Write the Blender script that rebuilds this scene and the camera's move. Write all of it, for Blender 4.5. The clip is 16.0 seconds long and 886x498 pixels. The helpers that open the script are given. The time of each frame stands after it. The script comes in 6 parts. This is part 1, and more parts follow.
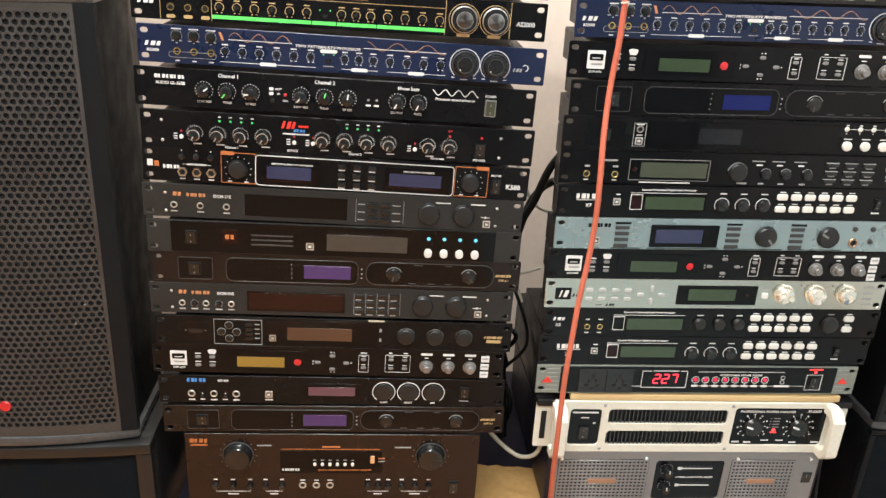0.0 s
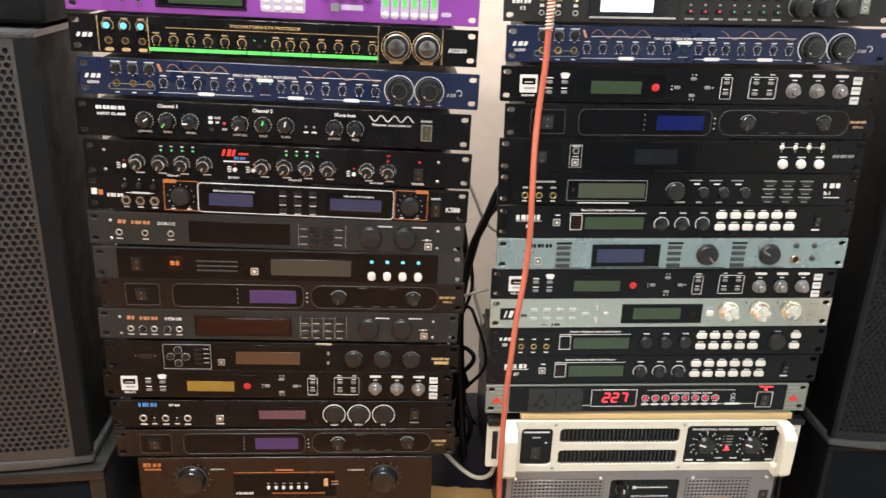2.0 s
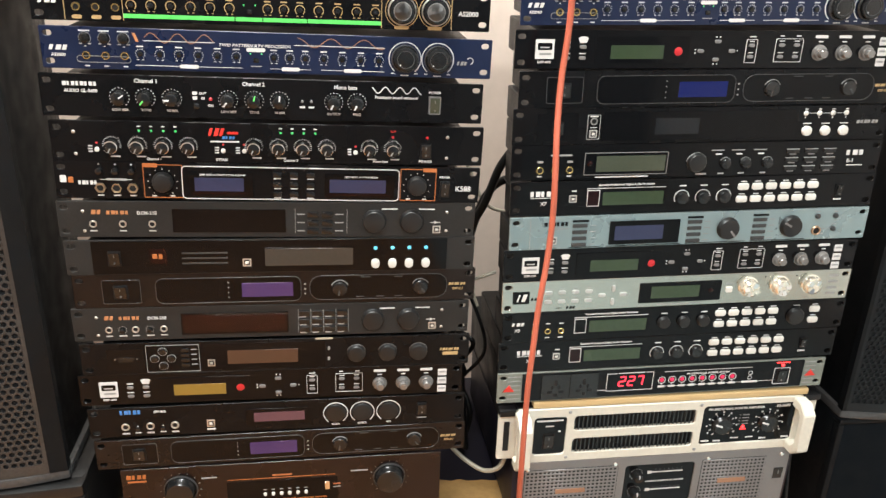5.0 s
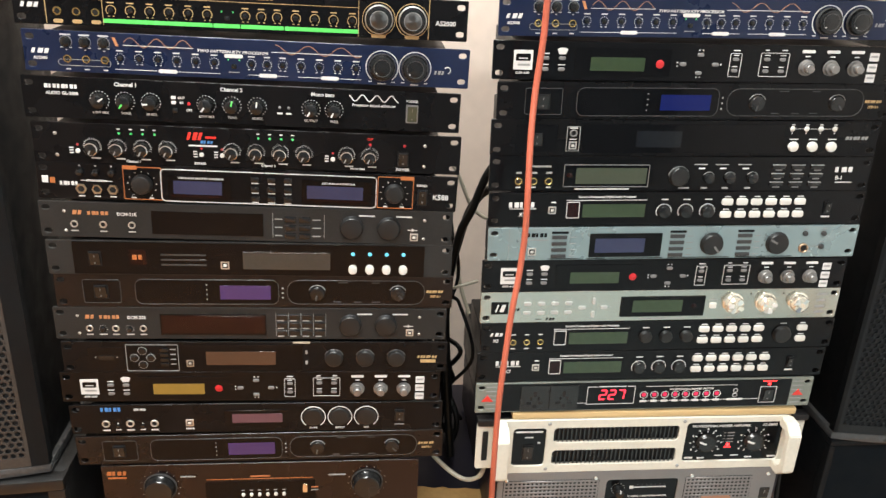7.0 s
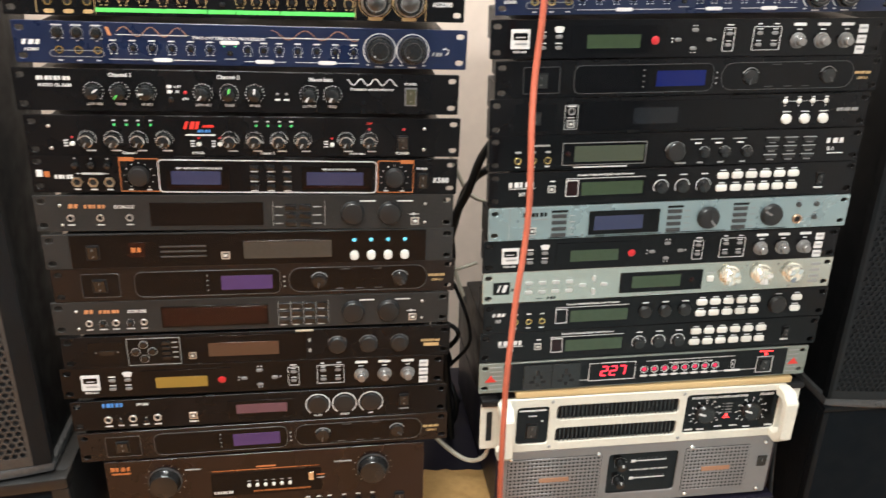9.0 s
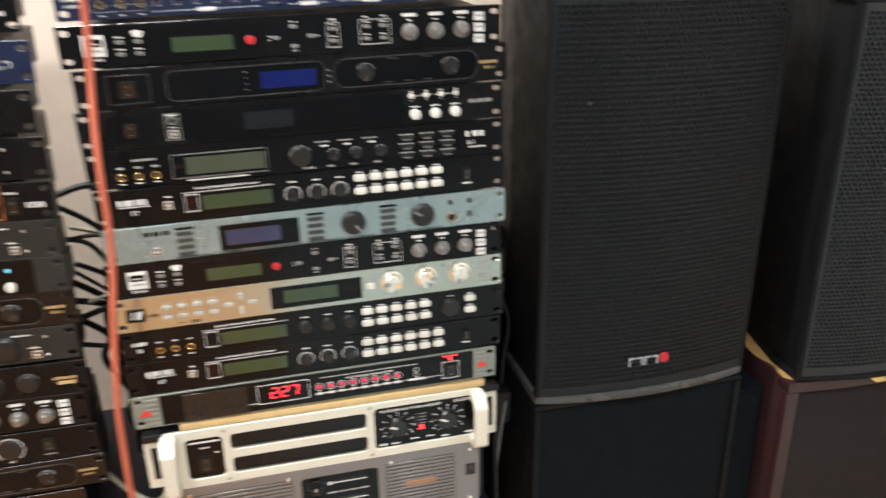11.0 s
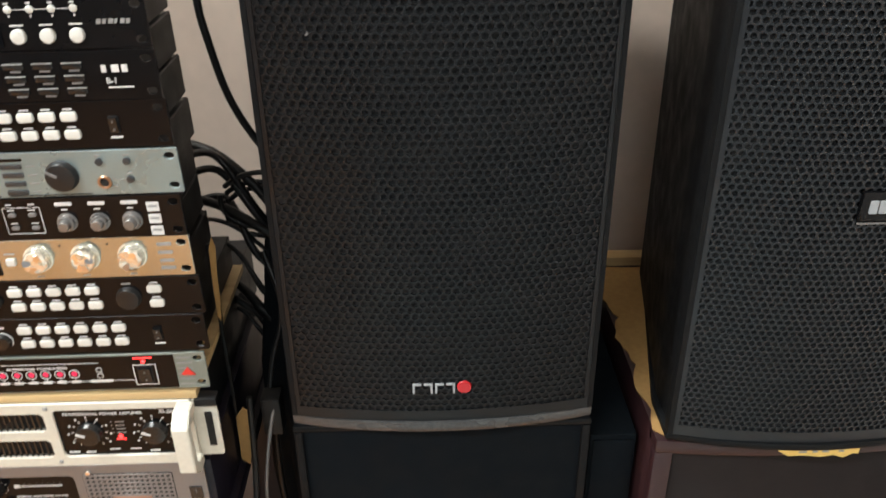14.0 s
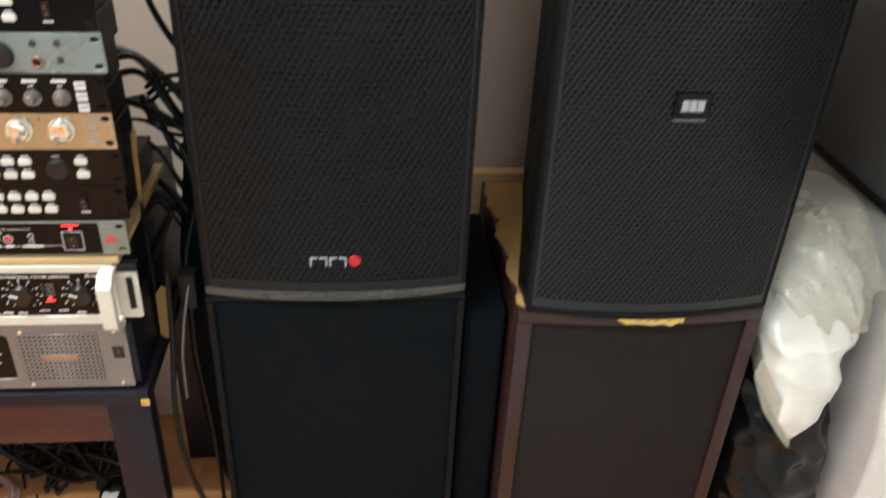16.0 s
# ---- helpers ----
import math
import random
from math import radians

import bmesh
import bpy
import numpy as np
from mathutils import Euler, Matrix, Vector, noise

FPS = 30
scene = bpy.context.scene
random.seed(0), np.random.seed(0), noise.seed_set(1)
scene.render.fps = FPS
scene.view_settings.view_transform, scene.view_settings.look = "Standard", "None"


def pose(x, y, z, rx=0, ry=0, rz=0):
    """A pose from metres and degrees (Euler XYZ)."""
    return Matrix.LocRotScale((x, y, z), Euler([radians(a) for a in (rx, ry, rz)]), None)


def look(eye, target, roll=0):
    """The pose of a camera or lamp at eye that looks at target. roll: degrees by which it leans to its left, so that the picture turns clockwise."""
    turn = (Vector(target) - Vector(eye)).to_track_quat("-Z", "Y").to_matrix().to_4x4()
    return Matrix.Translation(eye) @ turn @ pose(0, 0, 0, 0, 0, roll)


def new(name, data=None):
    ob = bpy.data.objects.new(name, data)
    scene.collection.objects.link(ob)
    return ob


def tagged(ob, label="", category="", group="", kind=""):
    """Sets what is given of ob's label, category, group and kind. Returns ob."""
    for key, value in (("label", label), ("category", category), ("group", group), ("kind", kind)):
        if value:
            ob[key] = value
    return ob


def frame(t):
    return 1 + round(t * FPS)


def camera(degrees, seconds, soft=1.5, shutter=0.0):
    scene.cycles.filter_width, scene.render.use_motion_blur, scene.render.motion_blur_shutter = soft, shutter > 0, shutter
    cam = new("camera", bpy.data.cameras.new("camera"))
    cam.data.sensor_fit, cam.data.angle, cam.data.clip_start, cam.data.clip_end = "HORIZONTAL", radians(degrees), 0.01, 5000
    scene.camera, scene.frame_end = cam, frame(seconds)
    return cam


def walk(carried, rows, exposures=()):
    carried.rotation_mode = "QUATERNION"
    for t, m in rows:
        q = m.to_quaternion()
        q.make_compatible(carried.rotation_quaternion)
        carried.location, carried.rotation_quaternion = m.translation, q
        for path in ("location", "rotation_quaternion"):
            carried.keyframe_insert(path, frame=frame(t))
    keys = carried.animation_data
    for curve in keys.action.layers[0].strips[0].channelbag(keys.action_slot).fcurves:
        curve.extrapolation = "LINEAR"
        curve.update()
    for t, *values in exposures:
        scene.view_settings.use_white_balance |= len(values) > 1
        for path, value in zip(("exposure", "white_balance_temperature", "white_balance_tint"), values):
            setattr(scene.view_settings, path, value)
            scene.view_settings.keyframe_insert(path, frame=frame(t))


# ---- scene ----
cam = camera(57.4, 16.0, soft=1.45, shutter=0.6)
PATH = [
    (0, (0.017, 0.009, 1.313), (0.178, 1.852, 0.552), 3.3),
    (0.5, (0.024, 0.013, 1.314), (0.182, 1.857, 0.558), 3),
    (1, (0.035, 0.009, 1.324), (0.182, 1.862, 0.587), 2.5),
    (1.5, (0.066, -0.001, 1.325), (0.205, 1.861, 0.608), 2.2),
    (2, (0.105, -0.010, 1.322), (0.240, 1.855, 0.612), 2.1),
    (2.5, (0.134, -0.005, 1.318), (0.263, 1.860, 0.605), 2.1),
    (3, (0.108, 0.019, 1.313), (0.243, 1.876, 0.581), 1.7),
    (3.5, (0.051, 0.049, 1.307), (0.239, 1.896, 0.562), 1.3),
    (4, (0.010, 0.079, 1.297), (0.293, 1.905, 0.534), 1.9),
    (6.5, (0.082, 0.073, 1.307), (0.319, 1.908, 0.547), 2.6),
    (7, (0.094, 0.072, 1.309), (0.294, 1.910, 0.548), 2.5),
    (7.5, (0.049, 0.067, 1.302), (0.239, 1.904, 0.532), 1.8),
    (8, (0.007, 0.071, 1.303), (0.237, 1.898, 0.523), 1.3),
    (8.2, (0.005, 0.075, 1.298), (0.258, 1.895, 0.508), 1.6),
    (10.3, (0.271, 0.058, 1.314), (0.595, 1.872, 0.537), 0.1),
    (10.5, (0.308, 0.046, 1.304), (0.675, 1.864, 0.553), 0),
    (11, (0.420, 0.064, 1.283), (0.865, 1.859, 0.520), -0.9),
    (11.5, (0.578, 0.163, 1.230), (1.038, 1.956, 0.465), -1.3),
    (12, (0.670, 0.330, 1.279), (1.189, 2.080, 0.462), 0.3),
    (12.5, (0.743, 0.342, 1.282), (1.177, 2.127, 0.489), -1),
    (13, (0.940, 0.330, 1.296), (1.130, 2.125, 0.434), -0.9),
    (13.5, (0.946, 0.318, 1.253), (1.090, 2.090, 0.336), 0),
    (14, (0.955, 0.303, 1.235), (0.997, 2.051, 0.263), -0.7),
    (14.5, (0.936, 0.272, 1.229), (0.967, 2.003, 0.226), 0.1),
    (15, (0.906, 0.194, 1.208), (1.016, 1.905, 0.179), 1.7),
    (15.5, (0.925, 0.141, 1.189), (1.147, 1.798, 0.091), 3.3),
    (16, (1.005, 0.120, 1.225), (1.201, 1.820, 0.191), 3),
]
walk(cam, [(t, look(eye, target, roll)) for t, eye, target, roll in PATH])

# ---- world and light ----
world = bpy.data.worlds.new("world")
scene.world = world
world.use_nodes = True
world.node_tree.nodes["Background"].inputs[0].default_value = (0.7, 0.75, 0.8, 1)
world.node_tree.nodes["Background"].inputs[1].default_value = 0.02
scene.view_settings.exposure = 0.0


def area_lamp(name, place, target, sx, sy, watts, colour):
    data = bpy.data.lights.new(name, "AREA")
    data.shape, data.size, data.size_y, data.energy, data.color = "RECTANGLE", sx, sy, watts, colour
    ob = new(name, data)
    ob.matrix_world = look(place, target)
    return ob


area_lamp("unseen_light_source", (-0.25, -0.40, 2.47), (-0.25, -0.3999, 0), 1.70, 0.16, 61, (0.90, 0.965, 1.0))
# unseen lamp added to brighten the bags and the white east wall
area_lamp("unseen_light_source", (1.15, -1.35, 2.47), (1.15, -1.3499, 0), 0.70, 0.16, 22, (0.90, 0.965, 1.0))
# unseen lamp placed to brighten the wall and the tops of the stacks
area_lamp("unseen_light_source", (-0.12, 0.86, 2.47), (-0.12, 0.8601, 0), 0.70, 0.10, 53, (0.95, 0.98, 0.95))

# ---- materials ----


def mat(name, colour, rough=0.5, metal=0.0, grain=0.12, scale=60.0, bump=0.0, glow=None, power=0.0, spec=0.5, stains=0.0, coat=0.0, alpha=1.0, transmission=0.0):
    """A surface with grain and stains at two scales, fine relief, and smudges in its gloss."""
    m = bpy.data.materials.new(name)
    m.use_nodes = True
    nt = m.node_tree
    b = nt.nodes["Principled BSDF"]
    b.inputs["Metallic"].default_value = metal
    b.inputs["Specular IOR Level"].default_value = spec
    b.inputs["Coat Weight"].default_value = coat
    b.inputs["Coat Roughness"].default_value = 0.08
    b.inputs["Alpha"].default_value = alpha
    b.inputs["Transmission Weight"].default_value = transmission
    tc = nt.nodes.new("ShaderNodeTexCoord")
    info = nt.nodes.new("ShaderNodeObjectInfo")
    shift = nt.nodes.new("ShaderNodeVectorMath")
    shift.operation = "ADD"
    nt.links.new(tc.outputs["Object"], shift.inputs[0])
    nt.links.new(info.outputs["Random"], shift.inputs[1])
    fine = nt.nodes.new("ShaderNodeTexNoise")
    fine.inputs["Scale"].default_value = scale * 6
    fine.inputs["Detail"].default_value = 3
    wide = nt.nodes.new("ShaderNodeTexNoise")
    wide.inputs["Scale"].default_value = scale * 0.22
    wide.inputs["Detail"].default_value = 4
    for n in (fine, wide):
        nt.links.new(shift.outputs[0], n.inputs["Vector"])
    mix = nt.nodes.new("ShaderNodeMath")
    mix.operation = "ADD"
    nt.links.new(fine.outputs[0], mix.inputs[0])
    nt.links.new(wide.outputs[0], mix.inputs[1])
    ramp = nt.nodes.new("ShaderNodeMapRange")
    ramp.inputs["From Min"].default_value, ramp.inputs["From Max"].default_value = 0.6, 1.4
    ramp.inputs["To Min"].default_value, ramp.inputs["To Max"].default_value = 1 - grain - stains, 1 + grain
    nt.links.new(mix.outputs[0], ramp.inputs["Value"])
    hue = nt.nodes.new("ShaderNodeVectorMath")
    hue.operation = "SCALE"
    hue.inputs[0].default_value = colour
    nt.links.new(ramp.outputs[0], hue.inputs["Scale"])
    nt.links.new(hue.outputs[0], b.inputs["Base Color"])
    gloss = nt.nodes.new("ShaderNodeMapRange")
    gloss.inputs["From Min"].default_value, gloss.inputs["From Max"].default_value = 0.3, 0.7
    gloss.inputs["To Min"].default_value, gloss.inputs["To Max"].default_value = max(0.02, rough * 0.8), min(1, rough * 1.25)
    nt.links.new(wide.outputs[0], gloss.inputs["Value"])
    nt.links.new(gloss.outputs[0], b.inputs["Roughness"])
    if bump:
        bp = nt.nodes.new("ShaderNodeBump")
        bp.inputs["Strength"].default_value, bp.inputs["Distance"].default_value = bump, 0.001
        nt.links.new(fine.outputs[0], bp.inputs["Height"])
        nt.links.new(bp.outputs[0], b.inputs["Normal"])
    if glow:
        b.inputs["Emission Color"].default_value = (*glow, 1)
        b.inputs["Emission Strength"].default_value = power
    return m


def wood(name, dark, light, rough, scale=3.0, stretch=(0.06, 1.0, 1.0), coat=0.0):
    m = mat(name, light, rough, coat=coat)
    nt = m.node_tree
    b = nt.nodes["Principled BSDF"]
    tc = nt.nodes.new("ShaderNodeTexCoord")
    mp = nt.nodes.new("ShaderNodeMapping")
    mp.inputs["Scale"].default_value = stretch
    nt.links.new(tc.outputs["Object"], mp.inputs["Vector"])
    n = nt.nodes.new("ShaderNodeTexNoise")
    n.inputs["Scale"].default_value, n.inputs["Detail"].default_value, n.inputs["Distortion"].default_value = scale * 12, 6, 1.2
    nt.links.new(mp.outputs[0], n.inputs["Vector"])
    r = nt.nodes.new("ShaderNodeValToRGB")
    r.color_ramp.elements[0].position, r.color_ramp.elements[1].position = 0.3, 0.7
    r.color_ramp.elements[0].color, r.color_ramp.elements[1].color = (*dark, 1), (*light, 1)
    nt.links.new(n.outputs[0], r.inputs[0])
    info = nt.nodes.new("ShaderNodeObjectInfo")
    tone = nt.nodes.new("ShaderNodeMapRange")
    tone.inputs["To Min"].default_value, tone.inputs["To Max"].default_value = 0.72, 1.12
    nt.links.new(info.outputs["Random"], tone.inputs["Value"])
    tint = nt.nodes.new("ShaderNodeVectorMath")
    tint.operation = "SCALE"
    nt.links.new(r.outputs[0], tint.inputs[0])
    nt.links.new(tone.outputs[0], tint.inputs["Scale"])
    nt.links.new(tint.outputs[0], b.inputs["Base Color"])
    return m


WALL = mat("painted_plaster", (0.70, 0.57, 0.48), 0.7, grain=0.04, scale=8, bump=0.25, stains=0.05)
WALL_S = mat("grey_plaster", (0.21, 0.245, 0.28), 0.7, grain=0.04, scale=8, bump=0.25)
WALL_R = mat("white_plaster", (0.79, 0.77, 0.75), 0.7, grain=0.04, scale=8, bump=0.25, stains=0.05)
CEIL = mat("ceiling_paint", (0.75, 0.73, 0.70), 0.8, grain=0.03, scale=6)
FLOOR = wood("orange_laminate", (0.45, 0.20, 0.075), (0.62, 0.32, 0.13), 0.35, 2.2)
MAT_PALE = mat("pale_rubber", (0.40, 0.45, 0.44), 0.7, grain=0.1, scale=30)
MAHOGANY = wood("red_stained_wood", (0.028, 0.0055, 0.005), (0.068, 0.012, 0.010), 0.42, 2.0, coat=0.04)
LEGDARK = mat("dark_lacquer", (0.0085, 0.0075, 0.014), 0.38, spec=0.28, grain=0.2)
PLY = wood("raw_plywood", (0.42, 0.27, 0.12), (0.62, 0.45, 0.22), 0.6, 3.0)
CARD = mat("brown_cardboard", (0.38, 0.22, 0.075), 0.75, grain=0.12, scale=20, bump=0.2, stains=0.1)
PALEPAPER = mat("pale_paper", (0.42, 0.36, 0.26), 0.7, grain=0.15, scale=30, bump=0.2, stains=0.15)
PAPER = mat("yellow_paper", (0.74, 0.51, 0.14), 0.6, grain=0.1, scale=25, bump=0.2, stains=0.08)
BLACK = mat("black_powder_coat", (0.006, 0.006, 0.0065), 0.42, spec=0.3, grain=0.25, bump=0.15, scale=120)
BLACK_G = mat("black_gloss_panel", (0.0035, 0.0035, 0.004), 0.16, spec=0.21, grain=0.25, scale=50)
BLACK_S = mat("black_satin_panel", (0.004, 0.004, 0.0045), 0.26, spec=0.17, grain=0.25, bump=0.05, scale=90)
CHAR = mat("charcoal_brushed_metal", (0.024, 0.0235, 0.0225), 0.36, spec=0.2, metal=0.1, grain=0.2, bump=0.1, scale=90)
# black gloss; its brown stands in for the reflected orange floor
TINTGLOSS = mat("floor_tinted_black_gloss", (0.010, 0.0070, 0.0062), 0.20, spec=0.23, grain=0.25, scale=40)
NAVY = mat("navy_anodised_panel", (0.006, 0.012, 0.038), 0.30, spec=0.35, grain=0.15, bump=0.05, scale=90)
PURPLE = mat("purple_anodised_panel", (0.22, 0.05, 0.30), 0.32, metal=0.2, grain=0.1, scale=90)
SILVER = mat("brushed_silver_panel", (0.26, 0.34, 0.35), 0.30, metal=0.55, grain=0.06, bump=0.06, scale=100)
SILVER_M = mat("polished_anodised_panel", (0.46, 0.48, 0.43), 0.17, metal=0.9, grain=0.04, scale=60)
OLIVE = mat("grey_green_metal", (0.20, 0.22, 0.19), 0.4, metal=0.3, grain=0.1, scale=80)
CREAM = mat("cream_white_enamel", (0.62, 0.59, 0.50), 0.32, grain=0.05, scale=30, stains=0.05)
GREYAMP = mat("warm_grey_metal", (0.21, 0.20, 0.195), 0.38, metal=0.45, grain=0.08, bump=0.06, scale=90)
STEEL = mat("bright_steel", (0.62, 0.61, 0.58), 0.42, metal=1.0, grain=0.08)
CHROME = mat("chrome", (0.85, 0.84, 0.82), 0.10, metal=1.0, grain=0.03)
GOLD = mat("gold_plate", (0.75, 0.55, 0.22), 0.25, metal=1.0, grain=0.06)
GOLDPRINT = mat("gold_print", (0.46, 0.31, 0.14), 0.4, grain=0.05)
HOLE = mat("dark_hole", (0.004, 0.004, 0.004), 0.8, grain=0.1)
KNOB = mat("black_knob_plastic", (0.008, 0.008, 0.008), 0.24, grain=0.2, scale=100)
KNOB_M = mat("matt_knob_rubber", (0.006, 0.006, 0.006), 0.42, grain=0.2, scale=100)
DKEY = mat("dark_grey_key", (0.032, 0.032, 0.032), 0.35, grain=0.1)
SEAM = mat("worn_black_frame", (0.0065, 0.0062, 0.006), 0.42, grain=0.3, bump=0.2, scale=40)
GREYK = mat("grey_knob_plastic", (0.16, 0.155, 0.15), 0.35, grain=0.1)
WHITE = mat("white_plastic", (0.62, 0.61, 0.56), 0.35, grain=0.04)
PALEKEY = mat("pale_grey_key", (0.42, 0.43, 0.41), 0.3, metal=0.2, grain=0.05)
BADGE = mat("pale_badge_metal", (0.33, 0.36, 0.38), 0.4, grain=0.06)
WHITEPRINT = mat("white_print", (0.62, 0.61, 0.59), 0.5, grain=0.06)
GREYPRINT = mat("grey_print", (0.26, 0.26, 0.25), 0.5, grain=0.08)
REDPRINT = mat("red_print", (0.65, 0.03, 0.02), 0.45, grain=0.06)
ORANGEPRINT = mat("orange_print", (0.42, 0.13, 0.035), 0.45, grain=0.06)
BLUEPRINT = mat("blue_print", (0.05, 0.20, 0.50), 0.45, grain=0.06)
GREENPRINT = mat("green_print", (0.10, 0.62, 0.12), 0.45, grain=0.05)
PINK = mat("pink_print", (0.42, 0.36, 0.48), 0.5, grain=0.05)
SMOKE = mat("smoked_acrylic", (0.003, 0.003, 0.0035), 0.07, grain=0.2, scale=20, spec=0.19)
# faint glow added to green screens that are unlit
LCD_G = mat("green_lcd", (0.026, 0.042, 0.020), 0.12, grain=0.12, scale=25, glow=(0.13, 0.24, 0.08), power=0.03)
LCD_P = mat("pale_lcd", (0.046, 0.055, 0.036), 0.15, grain=0.06)
LCD_B = mat("blue_lcd", (0.003, 0.006, 0.04), 0.12, grain=0.06, spec=0.3, glow=(0.015, 0.04, 0.65), power=0.085)
LCD_D = mat("dim_blue_lcd", (0.025, 0.030, 0.07), 0.12, grain=0.06)
# blue screen; the violet adds the orange floor's reflection to its colour
LCD_V = mat("blue_reflecting_lcd", (0.035, 0.018, 0.07), 0.12, grain=0.08, scale=12, glow=(0.22, 0.10, 0.50), power=0.085)
# amber base and glow imitate the orange floor mirrored in a green screen
LCD_A = mat("floor_reflecting_lcd", (0.17, 0.10, 0.02), 0.15, grain=0.06, glow=(0.70, 0.45, 0.07), power=0.12)
LCD_O = mat("dull_orange_lcd", (0.062, 0.032, 0.02), 0.15, grain=0.06)
LCD_M = mat("mauve_lcd", (0.11, 0.05, 0.065), 0.15, grain=0.06)
LCD_R = mat("dark_red_window", (0.013, 0.0030, 0.003), 0.10, spec=0.25, grain=0.1)
LCD_W = mat("lit_white_screen", (0.5, 0.6, 0.7), 0.15, grain=0.03, glow=(0.62, 0.80, 1.0), power=1.5)
GLOW_R = mat("red_lamp", (0.6, 0.02, 0.02), 0.3, glow=(1.0, 0.03, 0.03), power=5.0)
GLOW_P = mat("pink_lamp", (0.5, 0.01, 0.05), 0.3, glow=(1.0, 0.02, 0.10), power=0.55)
GLOW_RD = mat("red_digit", (0.6, 0.02, 0.03), 0.3, glow=(1.0, 0.03, 0.06), power=2.2)
GLOW_G = mat("green_lamp", (0.05, 0.35, 0.10), 0.3, glow=(0.1, 1.0, 0.25), power=0.35)
GLOW_B = mat("cyan_lamp", (0.10, 0.45, 0.65), 0.3, glow=(0.2, 0.75, 1.0), power=0.5)
RED_D = mat("red_dot", (0.45, 0.015, 0.02), 0.3, grain=0.06)
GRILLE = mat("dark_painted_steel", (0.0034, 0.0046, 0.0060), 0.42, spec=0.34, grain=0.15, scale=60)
# lit copy of GRILLE: lamp light on the first loudspeaker put into its colour
GRILLE_L = mat("lamplit_dark_steel", (0.040, 0.036, 0.0325), 0.46, spec=0.45, grain=0.25, scale=50, stains=0.1)
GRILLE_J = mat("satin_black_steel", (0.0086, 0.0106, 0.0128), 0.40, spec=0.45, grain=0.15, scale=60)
SPUN = mat("spun_dark_metal", (0.10, 0.098, 0.095), 0.34, metal=1.0, grain=0.1, scale=90)
SPUN.node_tree.nodes["Principled BSDF"].inputs["Anisotropic"].default_value = 0.9
spin = SPUN.node_tree.nodes.new("ShaderNodeTangent")
spin.direction_type, spin.axis = "RADIAL", "Y"
SPUN.node_tree.links.new(spin.outputs[0], SPUN.node_tree.nodes["Principled BSDF"].inputs["Tangent"])
# rim grey takes in the bright reflection along the window edges
RIMGREY = mat("glinting_panel_rim", (0.055, 0.055, 0.056), 0.35, grain=0.2, scale=80)
FOAM = mat("black_foam", (0.0048, 0.0056, 0.0066), 0.95, grain=0.3, scale=120)
CABINET = mat("textured_black_paint", (0.0044, 0.0052, 0.0060), 0.55, spec=0.15, grain=0.2, bump=0.5, scale=140)
LIP = mat("scuffed_black_plastic", (0.052, 0.052, 0.052), 0.30, grain=0.3, bump=0.2, scale=40, stains=0.1)
CLOTH = mat("dark_speaker_cloth", (0.0035, 0.0055, 0.0075), 0.85, spec=0.1, grain=0.3, bump=0.6, scale=160)
CLOTH_BR = mat("brown_speaker_cloth", (0.0185, 0.0155, 0.0152), 0.85, spec=0.15, grain=0.25, bump=0.6, scale=160)
MAROON = mat("maroon_vinyl", (0.027, 0.0105, 0.012), 0.40, grain=0.2, bump=0.3, scale=90)
RUBBER = mat("black_rubber", (0.005, 0.005, 0.005), 0.42, spec=0.3, grain=0.2)
CORD = mat("orange_red_cord", (0.43, 0.10, 0.055), 0.45, grain=0.15, bump=0.3, scale=120)
COILWRAP = mat("pale_spiral_wrap", (0.62, 0.50, 0.42), 0.4, grain=0.1)
WHITECABLE = mat("dull_white_cable", (0.36, 0.33, 0.26), 0.45, grain=0.1, stains=0.1)
BAGWHITE = mat("white_plastic_film", (0.76, 0.77, 0.72), 0.30, grain=0.08, scale=8, bump=0.2)
BAGCLEAR = mat("cloudy_plastic_film", (0.60, 0.60, 0.50), 0.16, grain=0.1, scale=8, alpha=0.38)
BAGBLACK = mat("black_plastic_film", (0.004, 0.0045, 0.0055), 0.22, spec=0.3, grain=0.2, scale=20)
DARKGREY = mat("dark_grey_board", (0.095, 0.092, 0.090), 0.6, grain=0.1, scale=10)
LAMPGLOW = mat("lamp_diffuser", (0.8, 0.8, 0.8), 0.5, glow=(1.0, 0.94, 0.85), power=6.0)

# ---- building helpers ----
CACHE = {}


def part(name, mesh, material, parent, label="", m=None):
    """Links a mesh (or a bmesh) as one part under a thing, at the local pose m."""
    if isinstance(mesh, bmesh.types.BMesh):
        data = bpy.data.meshes.new(name)
        mesh.to_mesh(data)
        mesh.free()
        mesh = data
    if material.name not in mesh.materials:
        if not mesh.materials:
            mesh.materials.append(material)
    if mesh.materials[0] is not material:
        key = ("as", mesh.name, material.name)
        if key not in CACHE:
            twin = mesh.copy()
            twin.materials.clear()
            twin.materials.append(material)
            CACHE[key] = twin
        mesh = CACHE[key]
    ob = new(name, mesh)
    ob.parent = parent
    if m is not None:
        ob.matrix_local = m
    return tagged(ob, label) if label else ob


def thing(name, label, category, m=None, group="", kind=""):
    ob = new(name)
    ob.empty_display_size = 0.02
    if m is not None:
        ob.matrix_world = m
    return tagged(ob, label, category, group, kind)


def smooth(mesh, angle=35):
    mesh.polygons.foreach_set("use_smooth", [True] * len(mesh.polygons))
    mesh.set_sharp_from_angle(angle=radians(angle))
    return mesh


